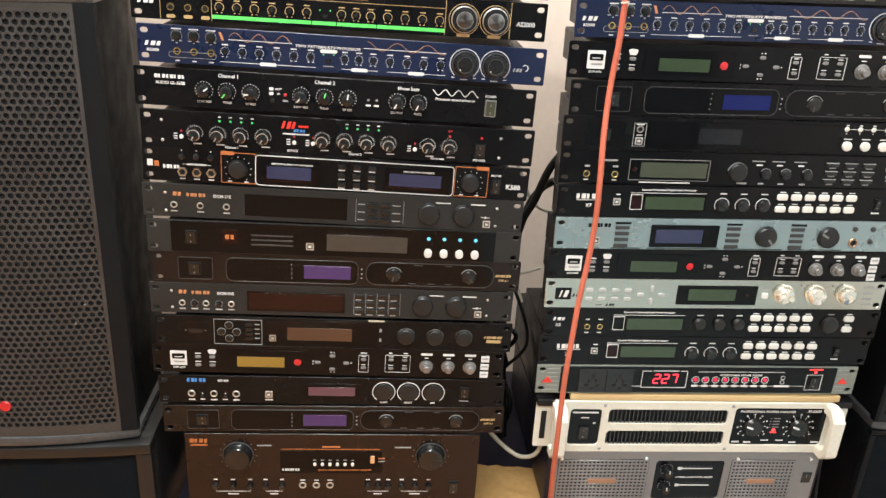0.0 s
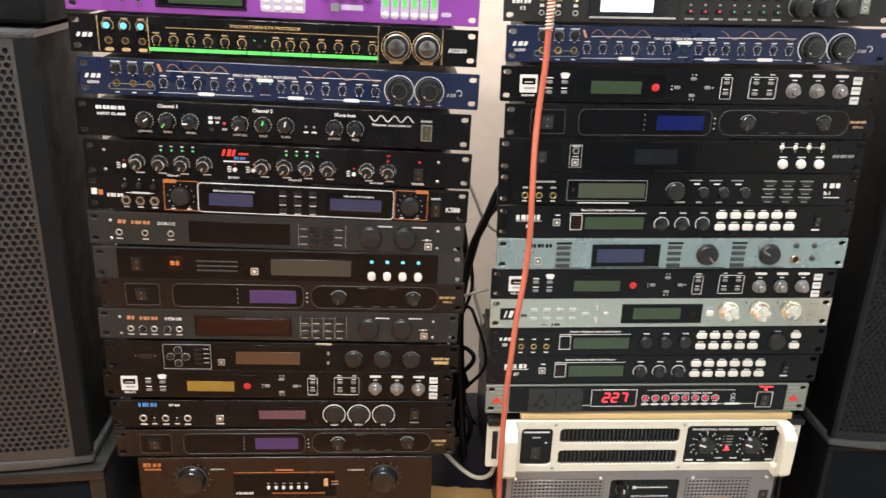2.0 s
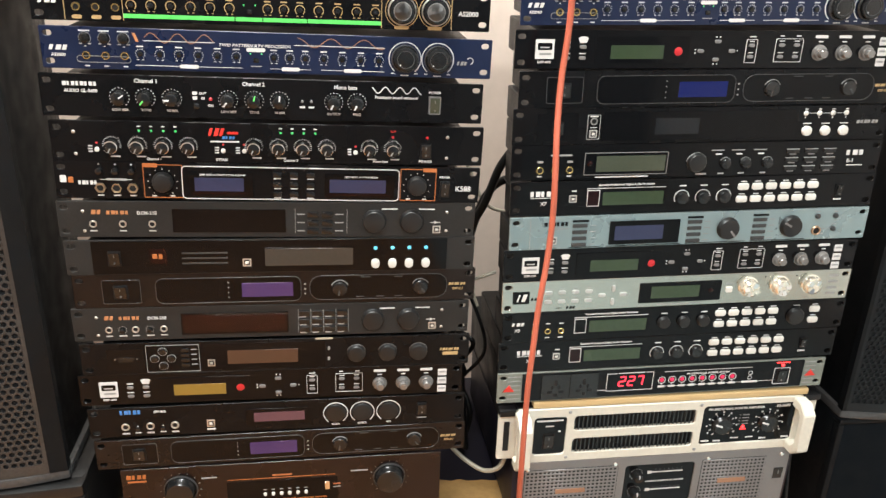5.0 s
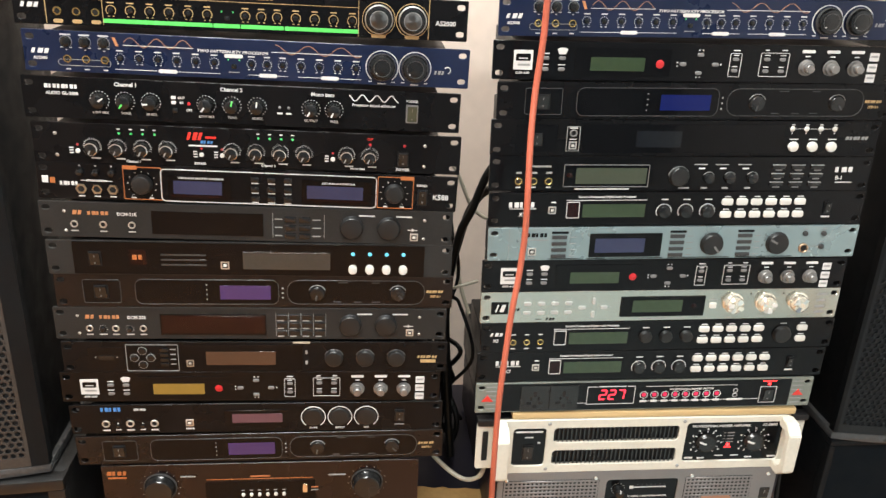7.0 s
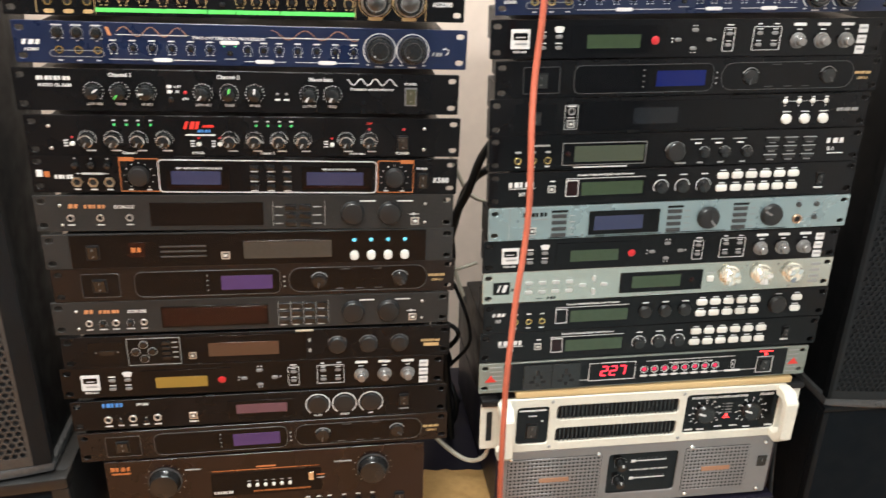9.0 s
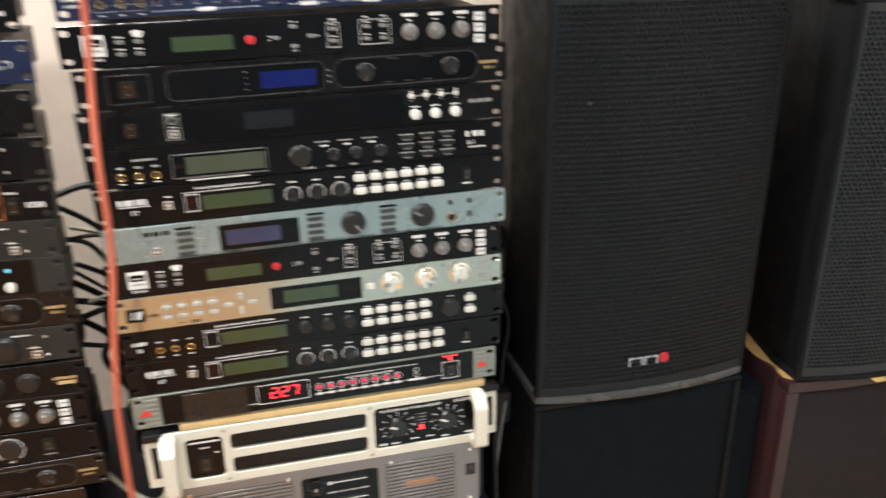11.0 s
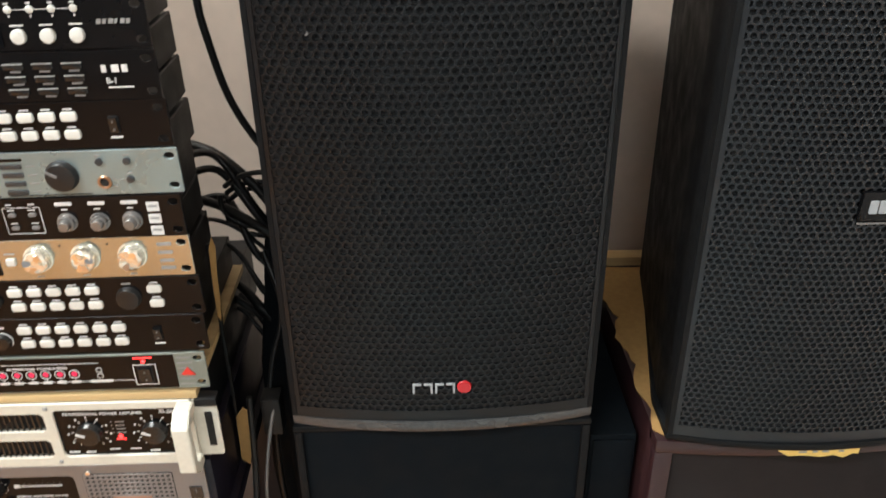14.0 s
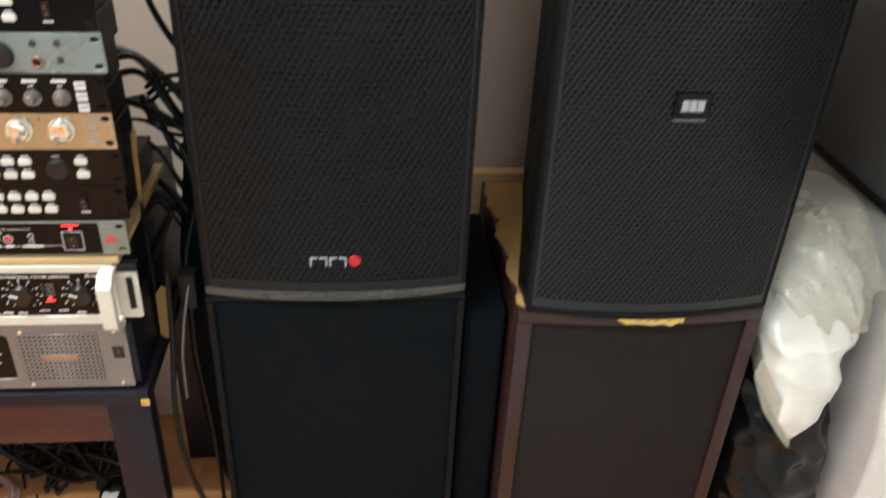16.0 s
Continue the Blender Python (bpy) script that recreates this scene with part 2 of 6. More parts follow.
def box_bm(x0, y0, z0, x1, y1, z1, bevel=0.0, segments=2):
    bm = bmesh.new()
    bmesh.ops.create_cube(bm, size=1)
    for v in bm.verts:
        v.co = ((x0 + x1) / 2 + v.co.x * (x1 - x0), (y0 + y1) / 2 + v.co.y * (y1 - y0), (z0 + z1) / 2 + v.co.z * (z1 - z0))
    if bevel:
        bmesh.ops.bevel(bm, geom=bm.edges[:], offset=bevel, segments=segments, affect="EDGES", profile=0.6)
    return bm


def done(bm, name="mesh", angle=35):
    data = bpy.data.meshes.new(name)
    bm.to_mesh(data)
    bm.free()
    return smooth(data, angle)


def slab(name, x0, y0, z0, x1, y1, z1, material, parent=None, bevel=0.002, label="", category="", kind=""):
    mesh = done(box_bm(x0, y0, z0, x1, y1, z1, bevel), name)
    ob = part(name, mesh, material, parent)
    return tagged(ob, label, category, "", kind)


def rounded(x0, z0, x1, z1, r, n=4):
    """The outline of a rectangle with round corners."""
    r = min(r, (x1 - x0) / 2 - 1e-6, (z1 - z0) / 2 - 1e-6)
    if r <= 1e-6:
        return [(x0, z0), (x1, z0), (x1, z1), (x0, z1)]
    pts = []
    for cx, cz, a in ((x1 - r, z0 + r, -90), (x1 - r, z1 - r, 0), (x0 + r, z1 - r, 90), (x0 + r, z0 + r, 180)):
        for i in range(n + 1):
            b = radians(a + 90 * i / n)
            pts.append((cx + r * math.cos(b), cz + r * math.sin(b)))
    return pts


def cut(loops, front, back, name="plate"):
    """A flat plate in x and z, from y = -front to y = back, whose first loop is the outline and whose others are holes."""
    cu = bpy.data.curves.new(name, "CURVE")
    cu.dimensions, cu.fill_mode = "2D", "BOTH"
    cu.extrude = (front + back) / 2
    for loop in loops:
        sp = cu.splines.new("POLY")
        sp.points.add(len(loop) - 1)
        for p, (x, z) in zip(sp.points, loop):
            p.co = (x, z, 0, 1)
        sp.use_cyclic_u = True
    ob = bpy.data.objects.new(name, cu)
    mesh = bpy.data.meshes.new_from_object(ob)
    bpy.data.objects.remove(ob)
    bpy.data.curves.remove(cu)
    mesh.transform(Matrix.Translation((0, (back - front) / 2, 0)) @ Matrix.Rotation(radians(90), 4, "X"))
    bm = bmesh.new()
    bm.from_mesh(mesh)
    bmesh.ops.remove_doubles(bm, verts=bm.verts[:], dist=1e-6)
    bm.to_mesh(mesh)
    bm.free()
    return mesh


def lathe(profile, n=24, name="turned"):
    """Turns (radius, distance towards the viewer) round the -y axis."""
    bm = bmesh.new()
    rings = []
    for r, d in profile:
        if r < 1e-7:
            rings.append([bm.verts.new((0, -d, 0))])
        else:
            rings.append([bm.verts.new((r * math.cos(2 * math.pi * i / n), -d, r * math.sin(2 * math.pi * i / n))) for i in range(n)])
    for a, b in zip(rings, rings[1:]):
        for i in range(n):
            j = (i + 1) % n
            if len(a) == 1 and len(b) > 1:
                bm.faces.new((a[0], b[i], b[j]))
            elif len(b) == 1 and len(a) > 1:
                bm.faces.new((a[i], b[0], a[j]))
            elif len(a) > 1:
                bm.faces.new((a[i], b[i], b[j], a[j]))
    bmesh.ops.recalc_face_normals(bm, faces=bm.faces[:])
    return done(bm, name, 40)


def tube(name, points, radius, material, parent=None, label="", category="", sides=4, m=None):
    """A cable along a smooth line through the points."""
    cu = bpy.data.curves.new(name, "CURVE")
    cu.dimensions, cu.bevel_depth, cu.bevel_resolution, cu.resolution_u, cu.use_fill_caps = "3D", radius, sides // 2, 8, True
    sp = cu.splines.new("BEZIER")
    sp.bezier_points.add(len(points) - 1)
    for i, (b, p) in enumerate(zip(sp.bezier_points, points)):
        b.co = p
        before, after = Vector(points[max(0, i - 1)]), Vector(points[min(len(points) - 1, i + 1)])
        way = (after - before) / 6
        b.handle_left, b.handle_right = Vector(p) - way, Vector(p) + way
    ob = bpy.data.objects.new(name, cu)
    mesh = bpy.data.meshes.new_from_object(ob)
    bpy.data.objects.remove(ob)
    bpy.data.curves.remove(cu)
    smooth(mesh, 60)
    out = part(name, mesh, material, parent, m=m)
    return tagged(out, label, category)


# ---- room ----
X0, X1, Y0, Y1, H = -1.75, 1.80, -2.3, 1.46, 2.55
slab("floor", X0 - 0.1, Y0 - 0.1, -0.08, X1 + 0.1, Y1 + 0.1, 0.0, FLOOR, None, 0, "warm orange-brown wood laminate floor", "floor", "structure")
slab("wall_north", X0, Y1, 0.0, X1, Y1 + 0.1, H, WALL, None, 0, "beige painted plaster wall behind the equipment", "wall", "structure")
slab("wall_south", X0, Y0 - 0.1, 0.0, X1, Y0, H, WALL_S, None, 0, "grey painted plaster wall", "wall", "structure")
slab("wall_west", X0 - 0.1, Y0, 0.0, X0, Y1, H, WALL, None, 0, "beige painted plaster wall", "wall", "structure")
slab("wall_east", X1, Y0, 0.0, X1 + 0.1, Y1, H, WALL_R, None, 0, "white painted plaster wall", "wall", "structure")
slab("ceiling", X0 - 0.1, Y0 - 0.1, H, X1 + 0.1, Y1 + 0.1, H + 0.08, CEIL, None, 0, "plain off-white ceiling", "ceiling", "structure")
# fixtures for the unseen lamps, two of them added for brightness
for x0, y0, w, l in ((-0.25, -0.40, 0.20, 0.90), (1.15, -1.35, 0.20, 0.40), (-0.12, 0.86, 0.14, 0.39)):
    fixture = thing("unseen_ceiling_light", "unseen white ceiling lamp with a long diffuser", "lamp", pose(x0, y0, H))
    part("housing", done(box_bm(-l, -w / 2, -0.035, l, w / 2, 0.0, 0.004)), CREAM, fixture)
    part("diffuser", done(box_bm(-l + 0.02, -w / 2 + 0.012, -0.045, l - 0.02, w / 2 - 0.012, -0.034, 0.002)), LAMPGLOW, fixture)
floor_ob = bpy.data.objects["floor"]
plank_mesh = done(box_bm(0, 0, 0, 1.196, 0.116, 0.004, 0.0008, 1), "plank")
for i in range(17):
    for j in range(4):
        x = -1.72 + j * 1.2 - (i % 3) * 0.4
        a, b = max(x, X0 + 0.004), min(x + 1.196, X1 - 0.004)
        if b - a > 0.05:
            board_ob = part("plank", plank_mesh, FLOOR, floor_ob, m=pose(a, -0.52 + i * 0.1175, -0.0035))
            board_ob.scale.x = (b - a) / 1.196
# unseen pale area added for the second stack's panels to mirror
slab("floor_mat", 0.46, -2.29, 0.0, 1.75, 0.55, 0.006, MAT_PALE, None, 0.002, "unseen pale grey-green mat added to be mirrored in the panels", "mat")

# ---- table ----
table = thing("low_table", "low red-stained wooden table with dark legs under the equipment stacks", "table", pose(0, 0, 0))
TOP = 0.478
part("tabletop", done(box_bm(-0.275, 0.982, TOP - 0.022, 0.714, 1.40, TOP, 0.003)), LEGDARK, table)
part("apron", done(box_bm(-0.262, 0.990, TOP - 0.095, 0.706, 1.006, TOP - 0.022, 0.002)), MAHOGANY, table)
part("apron", done(box_bm(-0.262, 1.36, TOP - 0.095, 0.708, 1.38, TOP - 0.022, 0.002)), MAHOGANY, table)
for x in (-0.265, 0.655):
    for y in (0.985, 1.33):
        part("leg", done(box_bm(x, y, 0.0, x + 0.058, y + 0.030, TOP - 0.022, 0.003)), LEGDARK, table)
part("corner_bracket", done(box_bm(0.704, 0.979, TOP - 0.022, 0.7155, 0.983, TOP - 0.010, 0.001)), GOLD, table, "small brass corner bracket")

# ---- loudspeakers ----


def arc_y(x, hw, bulge):
    return -bulge * (1 - (x / hw) ** 2)


def plan_prism(hw, bulge, depth, back, z0, z1, inset=0.0, bevel=0.004, shoulder=0.45):
    """A body with a bowed front and tapering sides, from z0 to z1; the front corners stand at y = 0."""
    bm = bmesh.new()
    n = 16
    w = hw - inset
    pts = [(-w + 2 * w * i / n, arc_y(-w + 2 * w * i / n, hw, bulge) + inset) for i in range(n + 1)]
    pts += [(w, depth * shoulder), (back, depth), (-back, depth), (-w, depth * shoulder)]
    low = [bm.verts.new((x, y, z0)) for x, y in pts]
    high = [bm.verts.new((x, y, z1)) for x, y in pts]
    bm.faces.new(low[::-1])
    bm.faces.new(high)
    for i in range(len(pts)):
        j = (i + 1) % len(pts)
        bm.faces.new((low[i], low[j], high[j], high[i]))
    bmesh.ops.recalc_face_normals(bm, faces=bm.faces[:])
    if bevel:
        edges = [e for e in bm.edges if abs(e.verts[0].co.z - e.verts[1].co.z) < 1e-6 or min(abs(abs(v.co.x) - w) for v in e.verts) < 1e-5 and abs(e.verts[0].co.z - e.verts[1].co.z) > 0.01]
        bmesh.ops.bevel(bm, geom=edges, offset=bevel, segments=2, affect="EDGES", profile=0.6)
    return done(bm, "cabinet")


def perforated(hw, bulge, z0, z1, pitch, hole, edge_hw):
    """A bowed steel sheet with staggered round holes that go through it."""
    verts, faces = [], []
    rows = int((z1 - z0) / (pitch * 0.866))
    cols = int(2 * edge_hw / pitch)
    step_z = (z1 - z0) / rows
    thick = 0.0016

    def put(x, z, back):
        x = max(-edge_hw, min(edge_hw, x))
        verts.append((x, arc_y(x, hw, bulge) + (thick if back else 0), z))
        return len(verts) - 1

    c = pitch / 2 / math.cos(radians(30))
    for r in range(rows):
        for k in range(cols):
            x = -edge_hw + pitch * (k + 0.5 + (0.5 if r % 2 else 0)) + (2 * edge_hw - pitch * (cols + 0.5)) / 2 - 0.0
            z = z0 + step_z * (r + 0.5)
            outer = [put(x + c * math.cos(radians(60 * i + 30)), z + c * math.sin(radians(60 * i + 30)), False) for i in range(6)]
            inner = [put(x + hole * math.cos(radians(60 * i + 30)), z + hole * math.sin(radians(60 * i + 30)), False) for i in range(6)]
            deep = [put(x + hole * math.cos(radians(60 * i + 30)), z + hole * math.sin(radians(60 * i + 30)), True) for i in range(6)]
            for i in range(6):
                j = (i + 1) % 6
                faces.append((outer[i], outer[j], inner[j], inner[i]))
                faces.append((inner[i], inner[j], deep[j], deep[i]))
    mesh = bpy.data.meshes.new("grille")
    mesh.from_pydata(verts, [], faces)
    return mesh


def bowed_sheet(hw, bulge, x0, x1, z0, z1, y, thick=0.0012, n=14):
    bm = bmesh.new()
    grid = []
    for i in range(n + 1):
        x = x0 + (x1 - x0) * i / n
        grid.append([bm.verts.new((x, arc_y(x, hw, bulge) + y + d, z)) for d in (0, thick) for z in (z0, z1)])
    for a, b in zip(grid, grid[1:]):
        for i, j in ((0, 1), (1, 3), (3, 2), (2, 0)):
            bm.faces.new((a[i], a[j], b[j], b[i]))
    bm.faces.new((grid[0][0], grid[0][1], grid[0][3], grid[0][2]))
    bm.faces.new((grid[-1][0], grid[-1][2], grid[-1][3], grid[-1][1]))
    bmesh.ops.recalc_face_normals(bm, faces=bm.faces[:])
    return done(bm, "sheet", 50)


def loudspeaker(label, x, y, z, hw, height, bulge, depth, pitch, yaw=0.0, lip=0.014, rim=0.0065, lip_mat=None, steel=None, cap=0.009, taper=0.72, shoulder=0.45):
    """A two-way cabinet with a bowed steel grille, as a thing with its parts."""
    ob = thing("loudspeaker", label, "speaker", pose(x, y, z, 0, 0, yaw))
    part("cabinet", plan_prism(hw, bulge, depth, hw * taper, 0.004, height - 0.004, 0.007, 0.004, shoulder), CABINET, ob)
    part("bottom_lip", plan_prism(hw, bulge + 0.004, depth * 0.9, hw * (taper + 0.02), 0.0, lip, 0.0, 0.004, shoulder), lip_mat or LIP, ob, "scuffed plastic bottom rim")
    steel = steel or GRILLE
    part("top_cap", plan_prism(hw, bulge + 0.004, depth * 0.9, hw * (taper + 0.02), height - cap, height, 0.0, 0.003, shoulder), lip_mat or LIP, ob, "scuffed plastic top cap")
    for sx in (-1, 1):
        xa, xb = sorted((sx * (hw - 0.001), sx * (hw - rim)))
        part("side_trim", bowed_sheet(hw, bulge, xa, xb, lip, height - cap, -0.001, 0.012, 3), CABINET, ob)
    part("foam", bowed_sheet(hw, bulge, -hw + rim, hw - rim, lip, height - cap, 0.0038), FOAM, ob)
    e = hw - rim + 0.001
    part("grille", perforated(hw, bulge, lip + 0.014, height - cap - 0.010, pitch, pitch * 0.42, e - 0.003), steel, ob, "perforated dark steel grille")
    for za, zb in ((lip, lip + 0.0145), (height - cap - 0.0105, height - cap)):
        part("grille_edge", bowed_sheet(hw, bulge, -e, e, za, zb, -0.0002), steel, ob)
    for sx in (-1, 1):
        xa, xb = sorted((sx * e, sx * (e - 0.0058)))
        part("grille_edge", bowed_sheet(hw, bulge, xa, xb, lip + 0.0145, height - cap - 0.0105, -0.0002, 0.0012, 2), steel, ob)
    return ob


def badge(ob, hw, bulge, x, z, letters, size, material, dot=None):
    """A row of plain upright blocks in place of a name, and a round dot, on the grille."""
    for i in range(letters):
        cx = x + (i - (letters - 1) / 2) * size * 0.92
        y = arc_y(cx, hw, bulge)
        loops = [[(-size * .36, 0), (-size * .19, 0), (-size * .19, size * .83), (size * .36, size * .83), (size * .36, size), (-size * .36, size)],
                 [(size * .36, 0), (size * .19, 0), (size * .19, size * .83), (-size * .36, size * .83), (-size * .36, size), (size * .36, size)]][i % 2]
        part("badge_block", cut([loops], 0.0018, 0.0), material, ob, m=pose(cx, y, z))
    if dot:
        cx = x + (letters + 1) / 2 * size * 0.92 + size * 0.2
        part("badge_dot", lathe([(0, 0.002), (size * 0.55, 0.002), (size * 0.62, 0.0)], 20), dot, ob, "round red badge dot", pose(cx, arc_y(cx, hw, bulge), z + size * 0.55))


def subwoofer(label, x0, x1, y, z1, depth, frame_mat, cloth_mat, rail, top, bulge=0.0):
    ob = thing("subwoofer", label, "speaker", pose((x0 + x1) / 2, y, 0))
    hw = (x1 - x0) / 2
    part("cabinet", done(box_bm(-hw, 0.014, 0.012, hw, depth, z1, 0.006)), frame_mat, ob)
    for sx in (-1, 1):
        xa, xb = sorted((sx * hw, sx * (hw - rail)))
        part("side_rail", done(box_bm(xa, 0.0, 0.012, xb, 0.016, z1 - top, 0.003)), frame_mat, ob)
    part("top_rail", plan_prism(hw, bulge, 0.03, hw, z1 - top, z1 - 0.0005, 0.0, 0.004), frame_mat, ob)
    part("bottom_rail", done(box_bm(-hw, 0.0, 0.012, hw, 0.016, 0.045, 0.003)), frame_mat, ob)
    part("grille_cloth", done(box_bm(-hw + rail - 0.001, 0.006, 0.044, hw - rail + 0.001, 0.015, z1 - top + 0.001, 0.001)), cloth_mat, ob, "dark woven grille cloth")
    for sx in (-1, 1):
        for yy in (0.05, depth - 0.05):
            part("foot", lathe([(0, 0.0), (0.016, 0.0), (0.018, 0.013), (0, 0.013)], 12), RUBBER, ob, m=pose(sx * (hw - 0.05), yy, 0.0, -90))
    return ob


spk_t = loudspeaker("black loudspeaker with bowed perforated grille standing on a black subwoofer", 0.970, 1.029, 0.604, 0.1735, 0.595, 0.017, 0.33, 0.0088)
badge(spk_t, 0.1735, 0.017, -0.010, 0.054, 4, 0.0135, BADGE, RED_D)
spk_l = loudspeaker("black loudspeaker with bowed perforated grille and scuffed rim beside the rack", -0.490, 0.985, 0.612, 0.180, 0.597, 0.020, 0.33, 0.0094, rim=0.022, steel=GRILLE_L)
badge(spk_l, 0.180, 0.020, -0.016, 0.056, 4, 0.0125, BADGE, RED_D)
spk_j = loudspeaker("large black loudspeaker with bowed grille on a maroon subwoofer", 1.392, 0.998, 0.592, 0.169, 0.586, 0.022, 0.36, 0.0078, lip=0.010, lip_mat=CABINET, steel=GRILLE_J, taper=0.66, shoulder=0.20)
part("badge_plate", done(box_bm(-0.029, -0.026, 0.290, 0.013, -0.018, 0.320, 0.001)), BLACK_G, spk_j, "square black badge plate")
for i in range(3):
    part("badge_block", cut([rounded(-0.004, 0, 0.004, 0.0135, 0.001)], 0.001, 0.0), BADGE, spk_j, m=pose(-0.017 + 0.0092 * i, -0.026, 0.298))
part("badge_bar", cut([rounded(-0.020, 0, 0.020, 0.002, 0.0003)], 0.001, 0.0), GREYK, spk_j, m=pose(-0.008, -0.0235, 0.2855))

sub_t = subwoofer("black subwoofer with dark cloth front standing on the floor", 0.796, 1.143, 1.024, 0.604, 0.36, CABINET, CLOTH, 0.010, 0.010)
sub_j = subwoofer("maroon vinyl subwoofer with brown cloth front standing on the floor", 1.214, 1.564, 1.000, 0.590, 0.40, MAROON, CLOTH_BR, 0.022, 0.020, 0.012)
sub_l = subwoofer("black subwoofer with worn frame standing on the floor", -0.690, -0.293, 0.972, 0.610, 0.38, SEAM, CLOTH, 0.022, 0.018, 0.012)

# ---- rack equipment ----
FRONT = 0.992
LEFT, RIGHT = "units of the first stack", "units of the second stack"


def unit(label, xl, zl, zr, panel, width=482.6, height=44.0, depth=0.15, chassis=BLACK, foot=2.0, slots=True, category="audio unit", group=""):
    """A rack unit: an empty at the panel's lower left front corner, with front panel, case and feet."""
    tilt = math.degrees(math.atan2(zr - zl, 0.4826))
    ob = thing("rack_unit", label, category, pose(xl, FRONT, zl - 0.15, 0, -tilt, 0), group)
    w, h = width / 1000, height / 1000
    key = ("panel", width, height, slots)
    if key not in CACHE:
        loops = [rounded(0, 0, w, h, 0.0015, 3)]
        if slots:
            for x in (0.0035, w - 0.0125):
                for z in (0.0045, h - 0.0105):
                    loops.append(rounded(x, z, x + 0.009, z + 0.006, 0.0029, 3)[::-1])
        face = cut(loops, 0.0, 0.003)
        bm = bmesh.new()
        bm.from_mesh(face)
        bmesh.ops.bevel(bm, geom=[e for e in bm.edges if e.is_manifold and e.calc_face_angle(0) > 1.2 and max(v.co.y for v in e.verts) < 0.001], offset=0.0005, segments=1, affect="EDGES")
        CACHE[key] = done(bm, "panel")
        CACHE["case", width, height] = done(box_bm(0.026, 0.003, 0.0012, w - 0.026, depth, h - 0.0012, 0.0012, 1))
        CACHE["foot"] = lathe([(0, 0.0), (0.008, 0.0), (0.009, 0.003), (0, 0.003)], 12)
    part("front_panel", CACHE[key], panel, ob)
    if ("case", width, height) not in CACHE:
        CACHE["case", width, height] = done(box_bm(0.026, 0.003, 0.0012, w - 0.026, depth, h - 0.0012, 0.0012, 1))
    part("case", CACHE["case", width, height], chassis, ob)
    for x in (0.05, w - 0.05):
        for y in (0.035, depth - 0.03):
            part("foot", CACHE["foot"], RUBBER, ob, m=pose(x, y, -foot / 1000, -90))
    return ob


def cached(key, make):
    if key not in CACHE:
        CACHE[key] = make()
    return CACHE[key]


def at(u, v, d=0.0):
    return pose(u / 1000, -d / 1000, v / 1000)


def plate(ob, name, u0, v0, u1, v1, d, material, r=0.0, label="", base=0.0):
    """A flat piece with round corners between two corners, in millimetres, standing d proud of the panel."""
    w, h = round((u1 - u0), 2), round((v1 - v0), 2)
    mesh = cached(("plate", w, h, d, r, base), lambda: cut([rounded(-w / 2000, -h / 2000, w / 2000, h / 2000, r / 1000)], d / 1000, 0.0002 - base / 1000))
    return part(name, mesh, material, ob, label, at((u0 + u1) / 2, (v0 + v1) / 2))


def bar(ob, u, v, w, h, material=WHITEPRINT, d=0.5, name="label_bar"):
    return plate(ob, name, u - w / 2, v - h / 2, u + w / 2, v + h / 2, d, material, min(w, h) * 0.2)


def outline(ob, u0, v0, u1, v1, w, material, r=1.5, d=0.6, name="printed_frame"):
    key = ("outline", round(u1 - u0, 2), round(v1 - v0, 2), w, r, d)
    a, b = (u1 - u0) / 2000, (v1 - v0) / 2000
    q = w / 1000
    mesh = cached(key, lambda: cut([rounded(-a, -b, a, b, r / 1000), rounded(-a + q, -b + q, a - q, b - q, max(r / 1000 - q, 0))[::-1]], d / 1000, 0.0002))
    return part(name, mesh, material, ob, m=at((u0 + u1) / 2, (v0 + v1) / 2))


def words(ob, s, u, v, h, material=WHITEPRINT, d=0.6, centre=True, shear=0.0, stretch=1.0):
    """Lettering whose capitals are h millimetres high, centred on (u, v) or starting there."""
    def make():
        cu = bpy.data.curves.new("lettering", "FONT")
        cu.body, cu.size, cu.shear, cu.extrude, cu.resolution_u = s, h / 1000 / 0.70, shear, d / 2000, 2
        cu.offset = h / 1000 * 0.022
        cu.align_x = "CENTER" if centre else "LEFT"
        tmp = bpy.data.objects.new("lettering", cu)
        mesh = bpy.data.meshes.new_from_object(tmp)
        bpy.data.objects.remove(tmp)
        mesh.transform(Matrix.Translation((0, -d / 2000, -h / 2000)) @ Matrix.Rotation(radians(90), 4, "X") @ Matrix.Diagonal((stretch, 1, 1, 1)))
        return mesh
    return part("lettering", cached(("words", s, h, d, centre, shear, stretch), make), material, ob, m=at(u, v))


def mark(ob, u, v, w, h, n, material=WHITEPRINT, slant=0.25, d=0.7):
    """A maker's name as a row of plain slanted blocks of its size and colour."""
    step = w / n
    a, b = step * 0.82 / 1000, h / 1000
    for i in range(n):
        wide = a * (1.0, 0.72, 0.9, 0.6)[(i * 3 + n) % 4]
        loop = [(0, 0), (wide, 0), (wide + slant * b, b), (slant * b, b)]
        mesh = cached(("mark", round(step, 3), h, slant, d, (i * 3 + n) % 4), lambda: cut([loop], d / 1000, 0.0002))
        part("badge_block", mesh, material, ob, m=at(u + i * step, v - h / 2))


